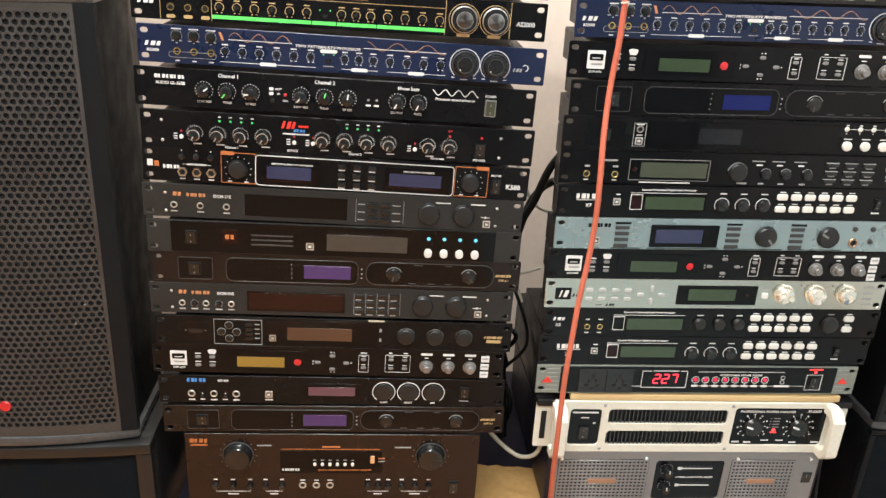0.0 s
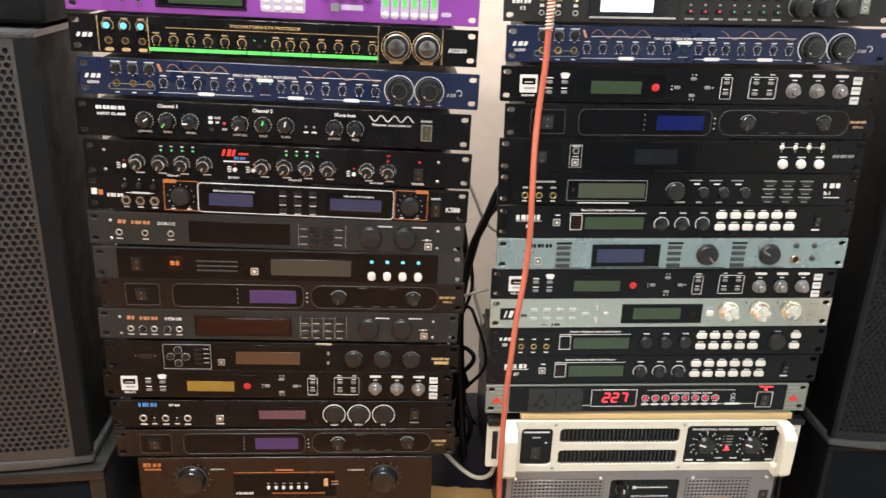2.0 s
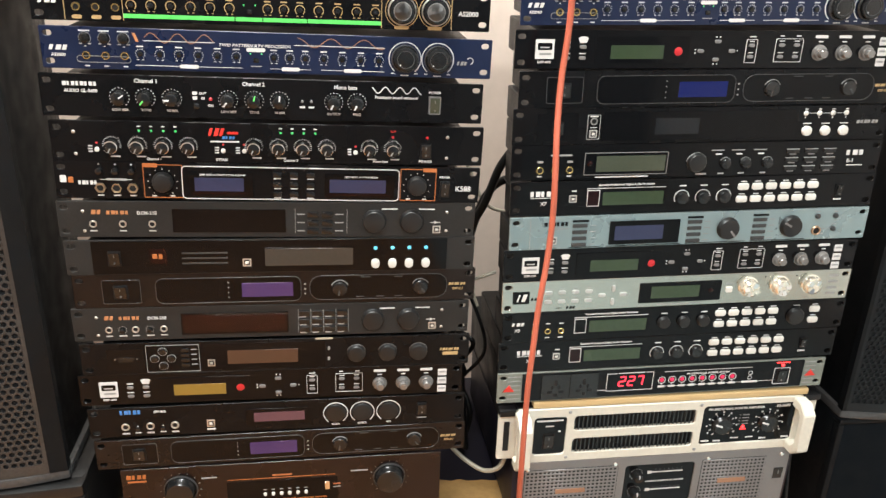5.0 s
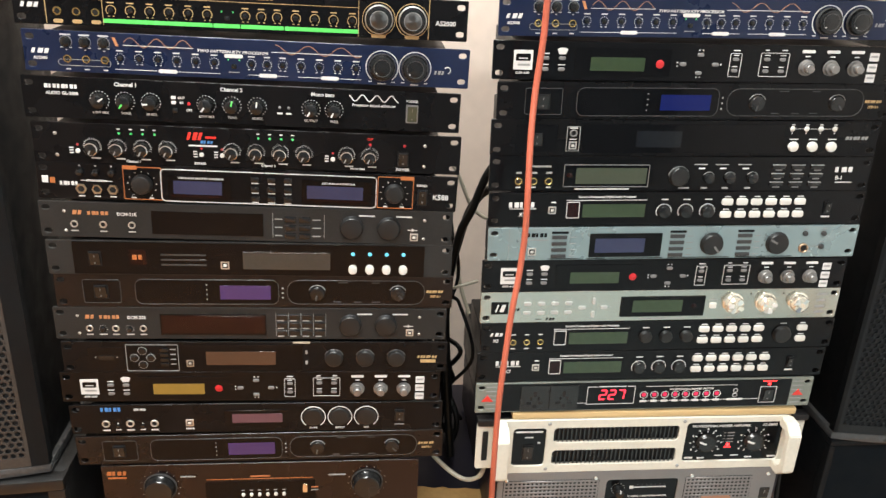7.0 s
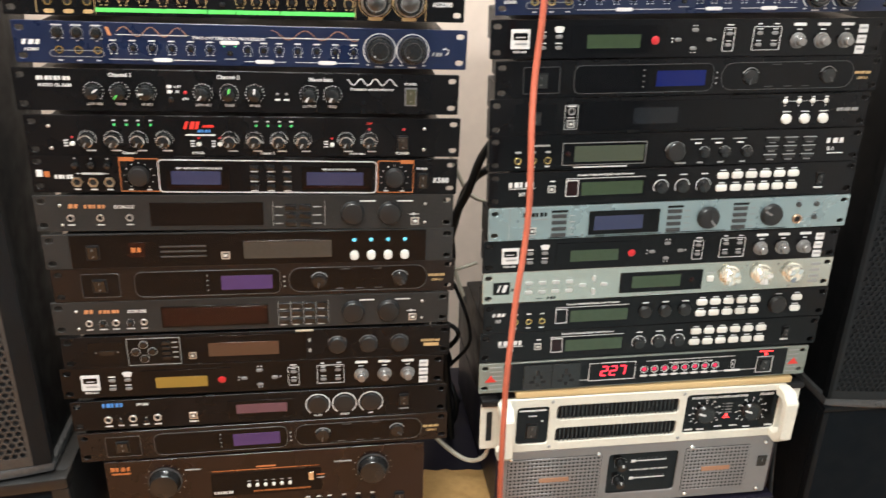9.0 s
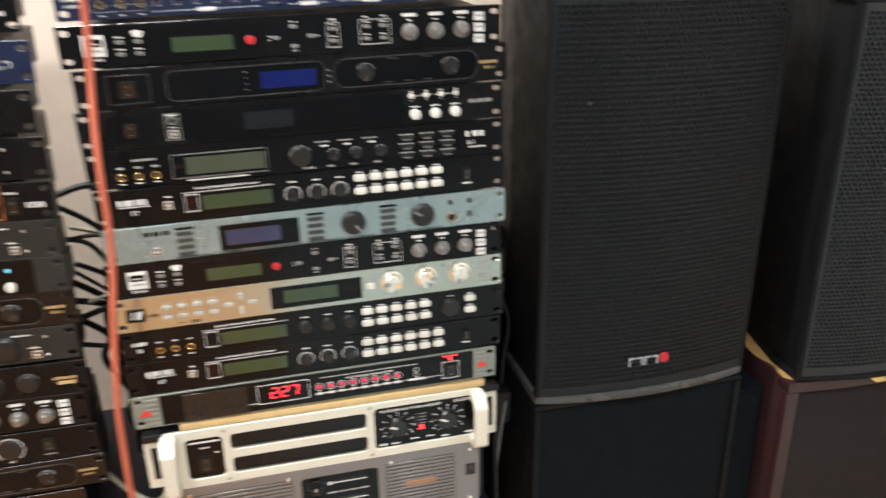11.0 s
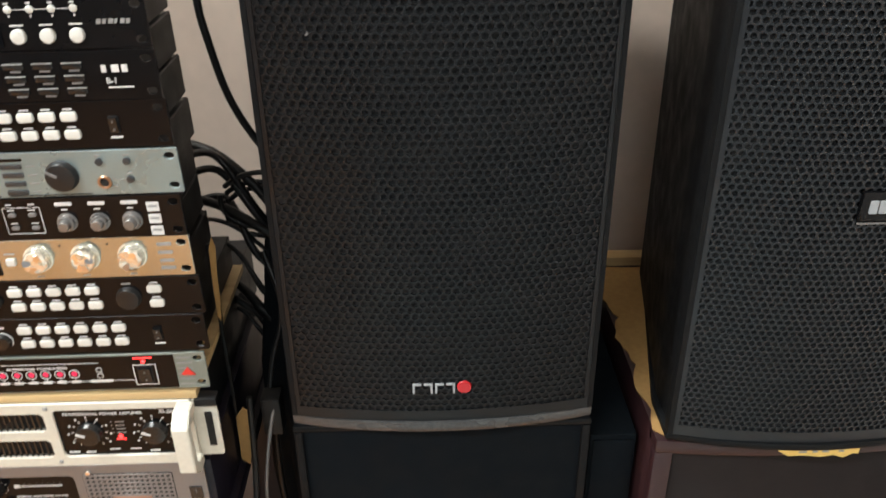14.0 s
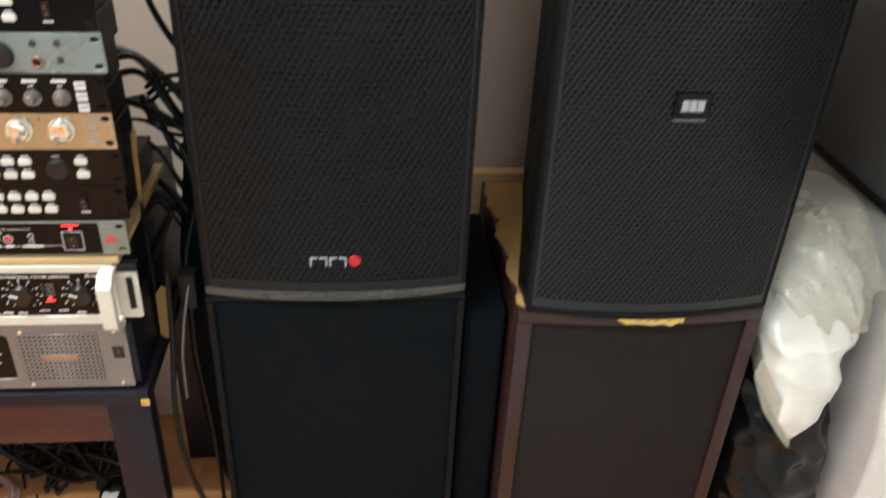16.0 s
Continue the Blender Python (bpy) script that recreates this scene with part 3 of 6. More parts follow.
def turned_knob(ob, u, v, r, length, material=KNOB, pointer=None, pointer_mat=WHITEPRINT, skirt=1.0, label="", cap=None, flutes=0):
    """A knob with a skirt and a domed edge; pointer is the clock angle of its line in degrees from upright."""
    a, l, s = r / 1000, length / 1000, skirt
    prof = [(0, l), (a * 0.72, l), (a * 0.86, l * 0.95), (a * 0.92, l * 0.80), (a * 0.96, l * 0.25), (a * s, l * 0.18), (a * s, 0), (0, 0)]
    k = part("knob", cached(("knob", r, length, skirt), lambda: lathe(prof, 28 if r > 7 else 18)), material, ob, label, at(u, v))
    if cap:
        part("knob_cap", cached(("cap", r, length), lambda: lathe([(0, l + 0.0006), (a * 0.62, l + 0.0006), (a * 0.68, l - 0.0002)], 24)), cap, k)
    if pointer is not None:
        mesh = cached(("ptr", r, length), lambda: cut([rounded(-a * 0.09, a * 0.18, a * 0.09, a * 0.88, a * 0.05)], l + 0.0006, -l * 0.80))
        part("pointer", mesh, pointer_mat, k, m=pose(0, 0, 0, 0, pointer, 0))
    return k


def scale_marks(ob, u, v, r, n=11, material=WHITEPRINT, size=0.7, a0=-140, a1=140, length=None, d=0.5):
    """The printed dots or ticks round one dial, as one piece."""
    def make():
        bm = bmesh.new()
        h = (length or size) / 2000
        w = size / 2000
        for i in range(n):
            a = radians(a0 + (a1 - a0) * i / (n - 1))
            m = pose(0, 0, 0, 0, math.degrees(a), 0) @ Matrix.Translation((0, 0, r / 1000))
            made = bmesh.ops.create_cube(bm, size=1)["verts"]
            for q in made:
                q.co = m @ Vector((q.co.x * 2 * w, q.co.y * d / 1000 - d / 2000, q.co.z * 2 * h))
        return done(bm, "dial_scale")
    return part("dial_scale", cached(("scale", r, n, size, a0, a1, length, d), make), material, ob, m=at(u, v))


def printed_arc(ob, u, v, r, w, a0=-140, a1=140, material=WHITEPRINT, d=0.6, name="printed_arc"):
    def make():
        n = 28
        angles = [radians(a0 + (a1 - a0) * i / n) for i in range(n + 1)]
        out = [((r + w / 2) / 1000 * math.sin(a), (r + w / 2) / 1000 * math.cos(a)) for a in angles]
        inn = [((r - w / 2) / 1000 * math.sin(a), (r - w / 2) / 1000 * math.cos(a)) for a in angles]
        return cut([out + inn[::-1]], d / 1000, 0.0002)
    return part(name, cached(("arc", r, w, a0, a1, d), make), material, ob, m=at(u, v))


def printed_wave(ob, u0, u1, v, amp, cycles, w, material, d=0.5, phase=0.0):
    n = int(cycles * 14)
    xs = [i / n for i in range(n + 1)]
    line = [((u1 - u0) * t, amp * math.sin(2 * math.pi * cycles * t + phase)) for t in xs]
    top, low = [], []
    for i, (x, y) in enumerate(line):
        (xa, ya), (xb, yb) = line[max(0, i - 1)], line[min(n, i + 1)]
        l = math.hypot(xb - xa, yb - ya)
        nx, ny = -(yb - ya) / l * w / 2, (xb - xa) / l * w / 2
        top.append(((x + nx) / 1000, (y + ny) / 1000))
        low.append(((x - nx) / 1000, (y - ny) / 1000))
    return part("printed_wave", cut([top + low[::-1]], d / 1000, 0.0002), material, ob, m=at(u0, v))


def socket(ob, u, v, r, material=GOLD, proud=1.6, hexnut=False):
    """A jack socket: a metal ring or nut round a dark hole."""
    a, p = r / 1000, proud / 1000
    prof = [(a, 0), (a, p * 0.7), (a * 0.92, p), (a * 0.72, p), (a * 0.66, p * 0.8), (a * 0.66, 0.0001)]
    s = part("socket", cached(("socket", r, proud, hexnut), lambda: lathe(prof, 6 if hexnut else 20)), material, ob, m=at(u, v))
    part("hole", cached(("hole", r), lambda: lathe([(0, 0.0004), (a * 0.68, 0.0004), (a * 0.68, 0)], 16)), HOLE, s)
    return s


def push(ob, u, v, w, h, material=WHITE, d=2.2, r=None, label=""):
    """A push button with a softened front edge."""
    r = min(w, h) * 0.28 if r is None else r

    def make():
        bm = bmesh.new()
        rings = []
        for k, dd in ((1.0, 0.0), (1.0, d * 0.7), (0.93, d * 0.95), (0.84, d)):
            loop = rounded(-w / 2000 * k, -h / 2000 * k, w / 2000 * k, h / 2000 * k, r / 1000 * k, 3)
            rings.append([bm.verts.new((x, -dd / 1000, z)) for x, z in loop])
        for p, q in zip(rings, rings[1:]):
            for i in range(len(p)):
                j = (i + 1) % len(p)
                bm.faces.new((p[i], p[j], q[j], q[i]))
        bm.faces.new(rings[-1])
        bmesh.ops.recalc_face_normals(bm, faces=bm.faces[:])
        return done(bm, "button", 40)
    return part("button", cached(("push", w, h, d, r), make), material, ob, label, at(u, v))


def lamp_dot(ob, u, v, r, material, d=0.9):
    a = r / 1000
    return part("indicator_lamp", cached(("dot", r, d), lambda: lathe([(0, d / 1000), (a * 0.6, d / 1000 * 0.9), (a, 0)], 14)), material, ob, m=at(u, v))


def screw(ob, u, v, r=1.9, material=STEEL):
    a = r / 1000
    s = part("screw", cached(("screw", r), lambda: lathe([(0, 0.0012), (a * 0.6, 0.0011), (a, 0.0004), (a, 0)], 14)), material, ob, m=at(u, v))
    part("screw_slot", cached(("slot", r), lambda: cut([rounded(-a * 0.14, -a * 0.7, a * 0.14, a * 0.7, 0)], 0.00135, 0)), HOLE, s, m=pose(0, 0, 0, 0, 40, 0))


def switch(ob, u, v, w, h, frame_mat=BLACK, lit=None):
    """A rocker switch in its frame, with the marks for on and off."""
    s = plate(ob, "power_switch", u - w / 2, v - h / 2, u + w / 2, v + h / 2, 1.2, frame_mat, 0.8)
    bm = bmesh.new()
    a, b = w * 0.38 / 1000, h * 0.42 / 1000
    prof = [(-0.0008, -b), (-0.0020, -b), (-0.0034, 0.0), (-0.0046, b), (-0.0008, b)]
    left = [bm.verts.new((-a, y, z)) for y, z in prof]
    right = [bm.verts.new((a, y, z)) for y, z in prof]
    bm.faces.new(left)
    bm.faces.new(right[::-1])
    for i in range(len(prof)):
        j = (i + 1) % len(prof)
        bm.faces.new((left[i], right[i], right[j], left[j]))
    bmesh.ops.recalc_face_normals(bm, faces=bm.faces[:])
    part("rocker", done(bm, "rocker"), lit or KNOB, s)
    part("switch_mark", cached(("swm", h), lambda: cut([rounded(-0.0003, b * 0.35, 0.0003, b * 0.75, 0)], 0.0046, -0.003)), GREYK, s)
    ring = cached(("swo", h), lambda: cut([rounded(-0.0010, -b * 0.75, 0.0010, -b * 0.75 + 0.0020, 0.001), rounded(-0.0006, -b * 0.75 + 0.0004, 0.0006, -b * 0.75 + 0.0016, 0.0006)[::-1]], 0.0034, -0.001))
    part("switch_mark", ring, GREYK, s)
    return s


def display(ob, u0, v0, u1, v1, screen, border=4.0, glass=SMOKE, r=1.0, d=1.0, sb=None):
    """A glossy window with its screen a little proud inside it."""
    w = plate(ob, "display_window", u0, v0, u1, v1, d, glass, r)
    if screen:
        su0, sv0, su1, sv1 = sb or (u0 + border, v0 + border, u1 - border, v1 - border)
        a, b = (su1 - su0) / 2000, (sv1 - sv0) / 2000
        cx, cz = (su0 + su1 - u0 - u1) / 2, (sv0 + sv1 - v0 - v1) / 2
        part("screen", cut([rounded(-a, -b, a, b, 0.0004)], (d + 0.25) / 1000, 0.0), screen, w, m=at(cx, cz))
    return w


def usb(ob, u, v, s=9.0):
    p = plate(ob, "usb_port", u - s / 2, v - s / 2, u + s / 2, v + s / 2, 1.0, STEEL, 0.6)
    part("port_hole", cached(("usbh", s), lambda: cut([rounded(-s * .34 / 1000, -s * .34 / 1000, s * .34 / 1000, s * .34 / 1000, 0.0006)], 0.0012, 0)), HOLE, p)
    part("port_tongue", cached(("usbt", s), lambda: cut([rounded(-s * .2 / 1000, -s * .16 / 1000, s * .2 / 1000, s * .16 / 1000, 0.0002)], 0.0020, 0)), WHITE, p)


def spread(a, b, n):
    return [a + (b - a) * i / (n - 1) for i in range(n)]


KNOBGREY = mat("grey_metal_knob", (0.22, 0.21, 0.20), 0.28, metal=0.6, grain=0.1)
NICKEL = mat("warm_nickel", (0.66, 0.58, 0.44), 0.28, metal=1.0)


def pattern_mixer(label, xl, zl, zr, group, gold):
    """Three microphone inputs, a long row of trimmers and two large volume dials."""
    ob = unit(label, xl, zl, zr, BLACK_S if gold else NAVY, group=group, category="karaoke mixer")
    ink, ring = (GOLDPRINT, GOLDPRINT) if gold else (WHITEPRINT, WHITEPRINT)
    mark(ob, 8, 22 if not gold else 20, 20, 5, 3, slant=0.35)
    if not gold:
        words(ob, "AS2000", 17, 14.5, 3.2)
    for u in spread(45, 84, 3):
        if gold:
            turned_knob(ob, u, 32, 5.6, 5, KNOB, cap=GLOW_B)
            printed_arc(ob, u, 32, 6.8, 0.5, material=GOLDPRINT)
            plate(ob, "label_bar", u - 5, 2.2, u + 5, 6.2, 0.6, GOLDPRINT, 1.9)
        else:
            turned_knob(ob, u, 32.5, 5.6, 5, KNOB), printed_arc(ob, u, 32.5, 6.2, 0.4, material=GREYPRINT)
            bar(ob, u, 40, 11, 1.3)
            bar(ob, u - 4.5, 26.5, 3.2, 0.8), bar(ob, u + 4.5, 26.5, 3.2, 0.8)
            bar(ob, u, 3.4, 5, 1.2)
        bar(ob, u, 40 if gold else 24, 8 if gold else 2, 0.9, ink)
        socket(ob, u, 14.5, 4.4, GOLD)
    if gold:
        plate(ob, "printed_line", 33, 1.5, 33.6, 42.5, 0.5, GOLDPRINT)
        plate(ob, "printed_line", 91, 1.5, 91.6, 42.5, 0.5, GOLDPRINT)
        plate(ob, "printed_line", 112, 31.4, 361, 31.9, 0.5, GOLDPRINT)
        words(ob, "TWO PATTERN KTV PROCESSOR", 228, 36.5, 3.4, GOLDPRINT, stretch=1.15)
        for a, b in ((91.5, 205), (206, 234), (235, 281), (282, 361.5)):
            plate(ob, "green_strip", a, 4.2, b, 8.4, 0.6, GREENPRINT)
        plate(ob, "printed_line", 361.6, 1, 362.2, 43, 0.5, GOLDPRINT)
        plate(ob, "printed_line", 439, 1, 439.6, 43, 0.5, GOLDPRINT)
        words(ob, "AS2000", 458, 19, 5.0)
    else:
        outline(ob, 35, 7.0, 90, 14, 0.5, GREYPRINT, 3.0)
        part("orange_slash", cut([[(-0.003, 0.0045), (0.0, 0.0045), (0.0035, -0.0045), (0.0005, -0.0045)]], 0.0006, 0), mat_copper, ob, m=at(96, 34.5))
        for a, b, ph in ((105, 177, 0.0), (266, 360, 1.6)):
            printed_wave(ob, a, b, 34.5, 5.0, 2.6, 0.7, mat_bronze, phase=ph)
        plate(ob, "printed_line", 104, 31.0, 178, 31.6, 0.5, WHITEPRINT)
        plate(ob, "printed_line", 262, 31.0, 361, 31.6, 0.5, WHITEPRINT)
        words(ob, "TWO PATTERN KTV PROCESSOR", 220, 29.5, 3.0, shear=0.25, stretch=1.2)
        plate(ob, "label_bar", 211, 23.0, 231, 27.2, 0.6, WHITEPRINT, 2.0)
        for a, b in ((94, 206), (236, 280), (291, 361)):
            plate(ob, "printed_line", a, 5.0, b, 5.5, 0.5, WHITEPRINT)
            plate(ob, "label_bar", (a + b) / 2 - 10, 3.2, (a + b) / 2 + 10, 7.2, 0.7, WHITEPRINT, 2.0)
        mark(ob, 443, 17, 12, 4, 3, GREYPRINT)
        printed_arc(ob, 458, 20, 3.5, 0.8, -60, 170)
    dials = spread(100, 200, 6) + spread(240, 274, 3) + spread(294, 355, 4)
    for u in dials:
        turned_knob(ob, u, 17.5, 3.0, 2.5, KNOB)
        if gold:
            printed_arc(ob, u, 17.5, 5.0, 0.65, material=GOLDPRINT)
        else:
            scale_marks(ob, u, 17.5, 4.9, 11, size=0.75)
        bar(ob, u, 25.2, 7.0, 1.2, ink)
        bar(ob, u - 2.6, 11.2, 2.2, 0.8, ink), bar(ob, u + 2.6, 11.2, 2.2, 0.8, ink)
    for u in (215, 227):
        lamp_dot(ob, u, 21, 0.9, GLOW_G)
    push(ob, 221, 14, 6, 5, KNOB, 1.6)
    bar(ob, 221, 7.5, 12, 1.0, GREYPRINT)
    for u in (384, 421):
        k = turned_knob(ob, u, 20.8, 15.2, 10, KNOB)
        part("knob_groove", cached(("groove",), lambda: lathe([(0.0098, 0.0099), (0.0100, 0.0106), (0.0092, 0.0106), (0.0090, 0.0099)], 32)), GREYK if gold else DKEY, k)
        if not gold:
            part("pointer", cached(("kdot",), lambda: lathe([(0, 0.0106), (0.0008, 0.0106), (0.0008, 0.0095)], 10)), WHITEPRINT, k, m=at(-6, -6))
        printed_arc(ob, u, 20.5, 18.0, 0.6 if gold else 1.0, -160 if gold else -140, 160 if gold else 140, ring)
        part("knob_ring", cached(("kring",), lambda: lathe([(0.0155, 0.002), (0.0155, 0.005), (0.0148, 0.0055), (0.0142, 0.005), (0.0142, 0.002)], 32)), STEEL if gold else DKEY, k)
        if gold:
            part("knob_cap", cached(("spun",), lambda: lathe([(0, 0.0108), (0.0088, 0.0106), (0.0098, 0.0100)], 40)), SPUN, k, "spun dark metal cap")
            plate(ob, "label_bar", u - 8, 0.6, u + 8, 4.4, 0.6, GOLDPRINT, 1.8)
        else:
            bar(ob, u, 2.0, 9, 1.1), bar(ob, u - 13, 4.0, 4, 1.0), bar(ob, u + 13, 4.0, 4, 1.0)
    return ob


mat_copper = mat("copper_print", (0.48, 0.20, 0.08), 0.4, grain=0.1)
mat_bronze = mat("bronze_print", (0.32, 0.16, 0.09), 0.45, grain=0.1)


def dsp_processor(label, xl, zl, zr, group, lcd):
    """A white square badge, a long screen with a red eye, arrow keys, keypad and three grey knobs."""
    ob = unit(label, xl, zl, zr, BLACK_G, group=group, category="audio processor")
    b = plate(ob, "badge_plate", 24, 11.5, 46, 33.5, 0.7, WHITEPRINT, 0.3, "white square badge")
    part("badge_block", cached(("gmb",), lambda: cut([rounded(-0.008, -0.001, 0.009, 0.007, 0.0015), rounded(-0.0048, 0.0012, 0.0058, 0.0026, 0.0004)[::-1]], 0.0009, 0)), BLACK_G, b, m=at(-0.5, 0))
    part("badge_bar", cached(("gmbar",), lambda: cut([rounded(-0.007, -0.0012, 0.007, 0.0012, 0)], 0.0009, 0)), GREYPRINT, b, m=at(1, -5.5))
    words(ob, "DSP-600", 35, 8.0, 2.6, stretch=1.2)
    for v in (25, 12.5):
        for u in (61, 80):
            push(ob, u, v, 8, 4.2, GREYK, 1.8, 2.0)
            bar(ob, u, v + 5, 8, 1.2)
    part("printed_fan", cached(("fan",), lambda: cut([[(-0.004, -0.003), (0.004, -0.003), (0.0062, 0.002), (0.003, 0.0036), (-0.003, 0.0036), (-0.0062, 0.002)]], 0.0006, 0)), WHITEPRINT, ob, m=at(80, 33))
    display(ob, 95, 6, 208, 37, lcd, sb=(113.5, 11.5, 177.5, 27), r=1.5)
    lamp_dot(ob, 195.5, 20, 7.0, RED_D, 1.6)
    for u, v in ((243, 31.5), (243, 10.5), (223, 20.5), (262, 20.5)):
        push(ob, u, v, 8.0, 4.2, GREYK, 1.8, 2.0)
    for u, v in ((241, 36.5), (245.5, 36.5), (241, 5.5), (245.5, 5.5), (216.5, 22), (216.5, 18), (269, 20.5)):
        lamp_dot(ob, u, v, 0.9, WHITEPRINT, 0.5)
    outline(ob, 279, 6.5, 293, 34, 0.5, WHITEPRINT, 1.5)
    bar(ob, 286, 37, 8, 1.2)
    for v in (27, 14):
        push(ob, 286, v, 7.5, 4, GREYK, 1.8, 2.0), bar(ob, 286, v + 4.6, 6, 1.0)
    outline(ob, 316, 7.5, 351, 35, 0.5, WHITEPRINT, 1.5)
    bar(ob, 323, 38, 5, 1.2), bar(ob, 344, 38, 6, 1.2)
    for u in (324, 343):
        for v in (27.5, 14):
            push(ob, u, v, 7.5, 4, GREYK, 1.8, 2.0), bar(ob, u, v + 4.6, 6.5, 1.0)
    for u in (373.5, 404, 434.5):
        k = turned_knob(ob, u, 18.5, 8.6, 6, KNOBGREY, skirt=1.10)
        part("knob_cap", cached(("gmc",), lambda: lathe([(0, 0.0125), (0.0046, 0.0122), (0.0054, 0.0112), (0.0056, 0.0058)], 20)), KNOBGREY, k)
        plate(ob, "label_bar", u - 8, 35.5, u + 8, 39.0, 0.6, WHITEPRINT, 1.2)
        bar(ob, u, 31.5, 6, 1.3)
    for v in (32, 19.5, 7):
        p = plate(ob, "label_bar", 450, v - 4.8, 461.5, v + 4.8, 0.6, WHITEPRINT, 0.3)
        part("label_print", cached(("gml",), lambda: cut([rounded(-0.0042, -0.0005, 0.0042, 0.0018, 0)], 0.0008, 0)), GREYPRINT, p)
    return ob


def window_dsp(label, xl, zl, zr, group, lcd, panel):
    """A panel with a long dark window, a small screen and two round knobs in a recessed strip."""
    ob = unit(label, xl, zl, zr, panel, group=group, category="audio processor")
    plate(ob, "switch_plate", 33, 6, 77, 37, 0.6, BLACK_G, 2.5)
    outline(ob, 33, 6, 77, 37, 0.5, RIMGREY, 2.5, 0.9, "window_rim")
    switch(ob, 54, 21, 17, 18)
    display(ob, 94, 4.5, 266, 38, lcd, sb=(195, 11.5, 256, 30), r=9.0)
    outline(ob, 94, 4.5, 266, 38, 0.6, RIMGREY, 9.0, 1.3, "window_rim")
    for v in (31, 24.5, 18, 11.5):
        lamp_dot(ob, 179, v, 1.2, GREYPRINT, 1.4)
        if v < 30:
            lamp_dot(ob, 270.5, v + 2, 1.2, GREYPRINT, 0.8)
    plate(ob, "control_window", 276, 5.0, 447, 38, 1.0, SMOKE, 14.0)
    outline(ob, 276, 5.0, 447, 38, 0.6, RIMGREY, 14.0, 1.3, "window_rim")
    for u in (313, 413):
        turned_knob(ob, u, 20.5, 10.0, 5, KNOB, 190 if u < 400 else 140, DKEY)
        # grey arc painted for the highlight over the dial's upper edge
        printed_arc(ob, u, 20.5, 10.9, 0.7, -65, 65, GREYK, 2.4)
    for u in (338, 363, 386):
        bar(ob, u, 8.5, 10, 1.0, DKEY, 1.4)
    bar(ob, 345, 35, 12, 1.0, DKEY, 1.4), bar(ob, 385, 35, 10, 1.0, DKEY, 1.4)
    mark(ob, 449, 23, 22, 3.2, 6, GOLDPRINT)
    words(ob, "DSP-5.1", 461, 16.5, 3.0, GOLDPRINT)
    return ob


def karaoke_preamp(label, xl, zl, zr, group, big):
    """A screen with a printed title, dials and two rows of white keys; big tells the model with six columns from the one with five."""
    ob = unit(label, xl, zl, zr, BLACK_G, group=group, category="karaoke preamplifier")
    if big:
        mark(ob, 25, 28, 34, 6.5, 5, slant=0.0)
        plate(ob, "printed_line", 25, 22.5, 59, 23.3, 0.5, WHITEPRINT)
        words(ob, "X7", 42, 15.5, 4.6)
        usb(ob, 79, 21, 9.5)
        bar(ob, 80, 31, 6, 1.4)
    else:
        mark(ob, 12, 27, 18, 4.5, 3, slant=0.3)
        words(ob, "X5", 20, 18, 4.4)
        for u in spread(43, 79, 3):
            socket(ob, u, 15.5, 4.4, GOLD)
            bar(ob, u, 26.5, 6, 1.2), bar(ob, u, 6, 6, 1.4)
    words(ob, "Karaoke Professional Digital Audio Processor", 147, 38, 2.6, stretch=1.05)
    plate(ob, "printed_line", 96, 33.2, 198, 33.8, 0.5, WHITEPRINT)
    outline(ob, 97, 10.5, 113, 31.5, 0.6, WHITEPRINT, 0.8, 1.2)
    plate(ob, "badge_plate", 98, 11.5, 112, 30.5, 0.8, LCD_R if big else BLACK_G, 0.4)
    display(ob, 114, 9, 199, 32, LCD_G, sb=(117, 11.5, 196, 28.5))
    for u in (220.5, 248.5, 276.5):
        turned_knob(ob, u, 18.5 if big else 21, 8.6, 6, KNOB_M if not big else KNOB)
        if big:
            printed_arc(ob, u, 18.5, 9.6, 0.8, -125, 125)
        bar(ob, u, 34, 9, 1.3)
    cols = spread(301, 396, 6) if big else spread(300, 376, 5)
    for u in cols + ([] if big else [437]):
        for v in (30.8, 14.2):
            push(ob, u, v, 14.4, 8.6, WHITE, 2.6, 2.6, "white key")
            bar(ob, u, v + 6.6, 8, 1.2)
    if big:
        switch(ob, 434, 22, 9, 16)
        bar(ob, 434, 10, 11, 2.0)
    else:
        turned_knob(ob, 410, 21, 12.5, 6, KNOB_M)
        bar(ob, 410, 37, 9, 1.3, GREYPRINT)
    return ob


def seven_segments(ob, digits, u, v, h):
    """Lit digits made of seven slanted bars each."""
    lit = {"2": "abged", "7": "abc"}
    w = h * 0.58
    t = h * 0.13
    for n, ch in enumerate(digits):
        digit = plate(ob, "digit", u + (n - 1) * h * 0.92 - w / 2, v - h / 2, u + (n - 1) * h * 0.92 + w / 2, v + h / 2, 0.9, LCD_R)
        bars = {"a": (0, h / 2, w, t), "g": (0, 0, w, t), "d": (0, -h / 2, w, t), "b": (w / 2, h / 4, t, h / 2), "c": (w / 2, -h / 4, t, h / 2), "f": (-w / 2, h / 4, t, h / 2), "e": (-w / 2, -h / 4, t, h / 2)}
        for s in lit[ch]:
            x, z, a, b = bars[s]
            a, b = (a - t * 0.3, b) if a > b else (a, b - t * 0.3)
            loop = [((p + 0.14 * q) / 1000, q / 1000) for p, q in rounded(x - a / 2, z - b / 2, x + a / 2, z + b / 2, t * 0.3, 2)]
            part("digit_segment", cut([loop], 0.0014, 0.0), GLOW_RD, digit)


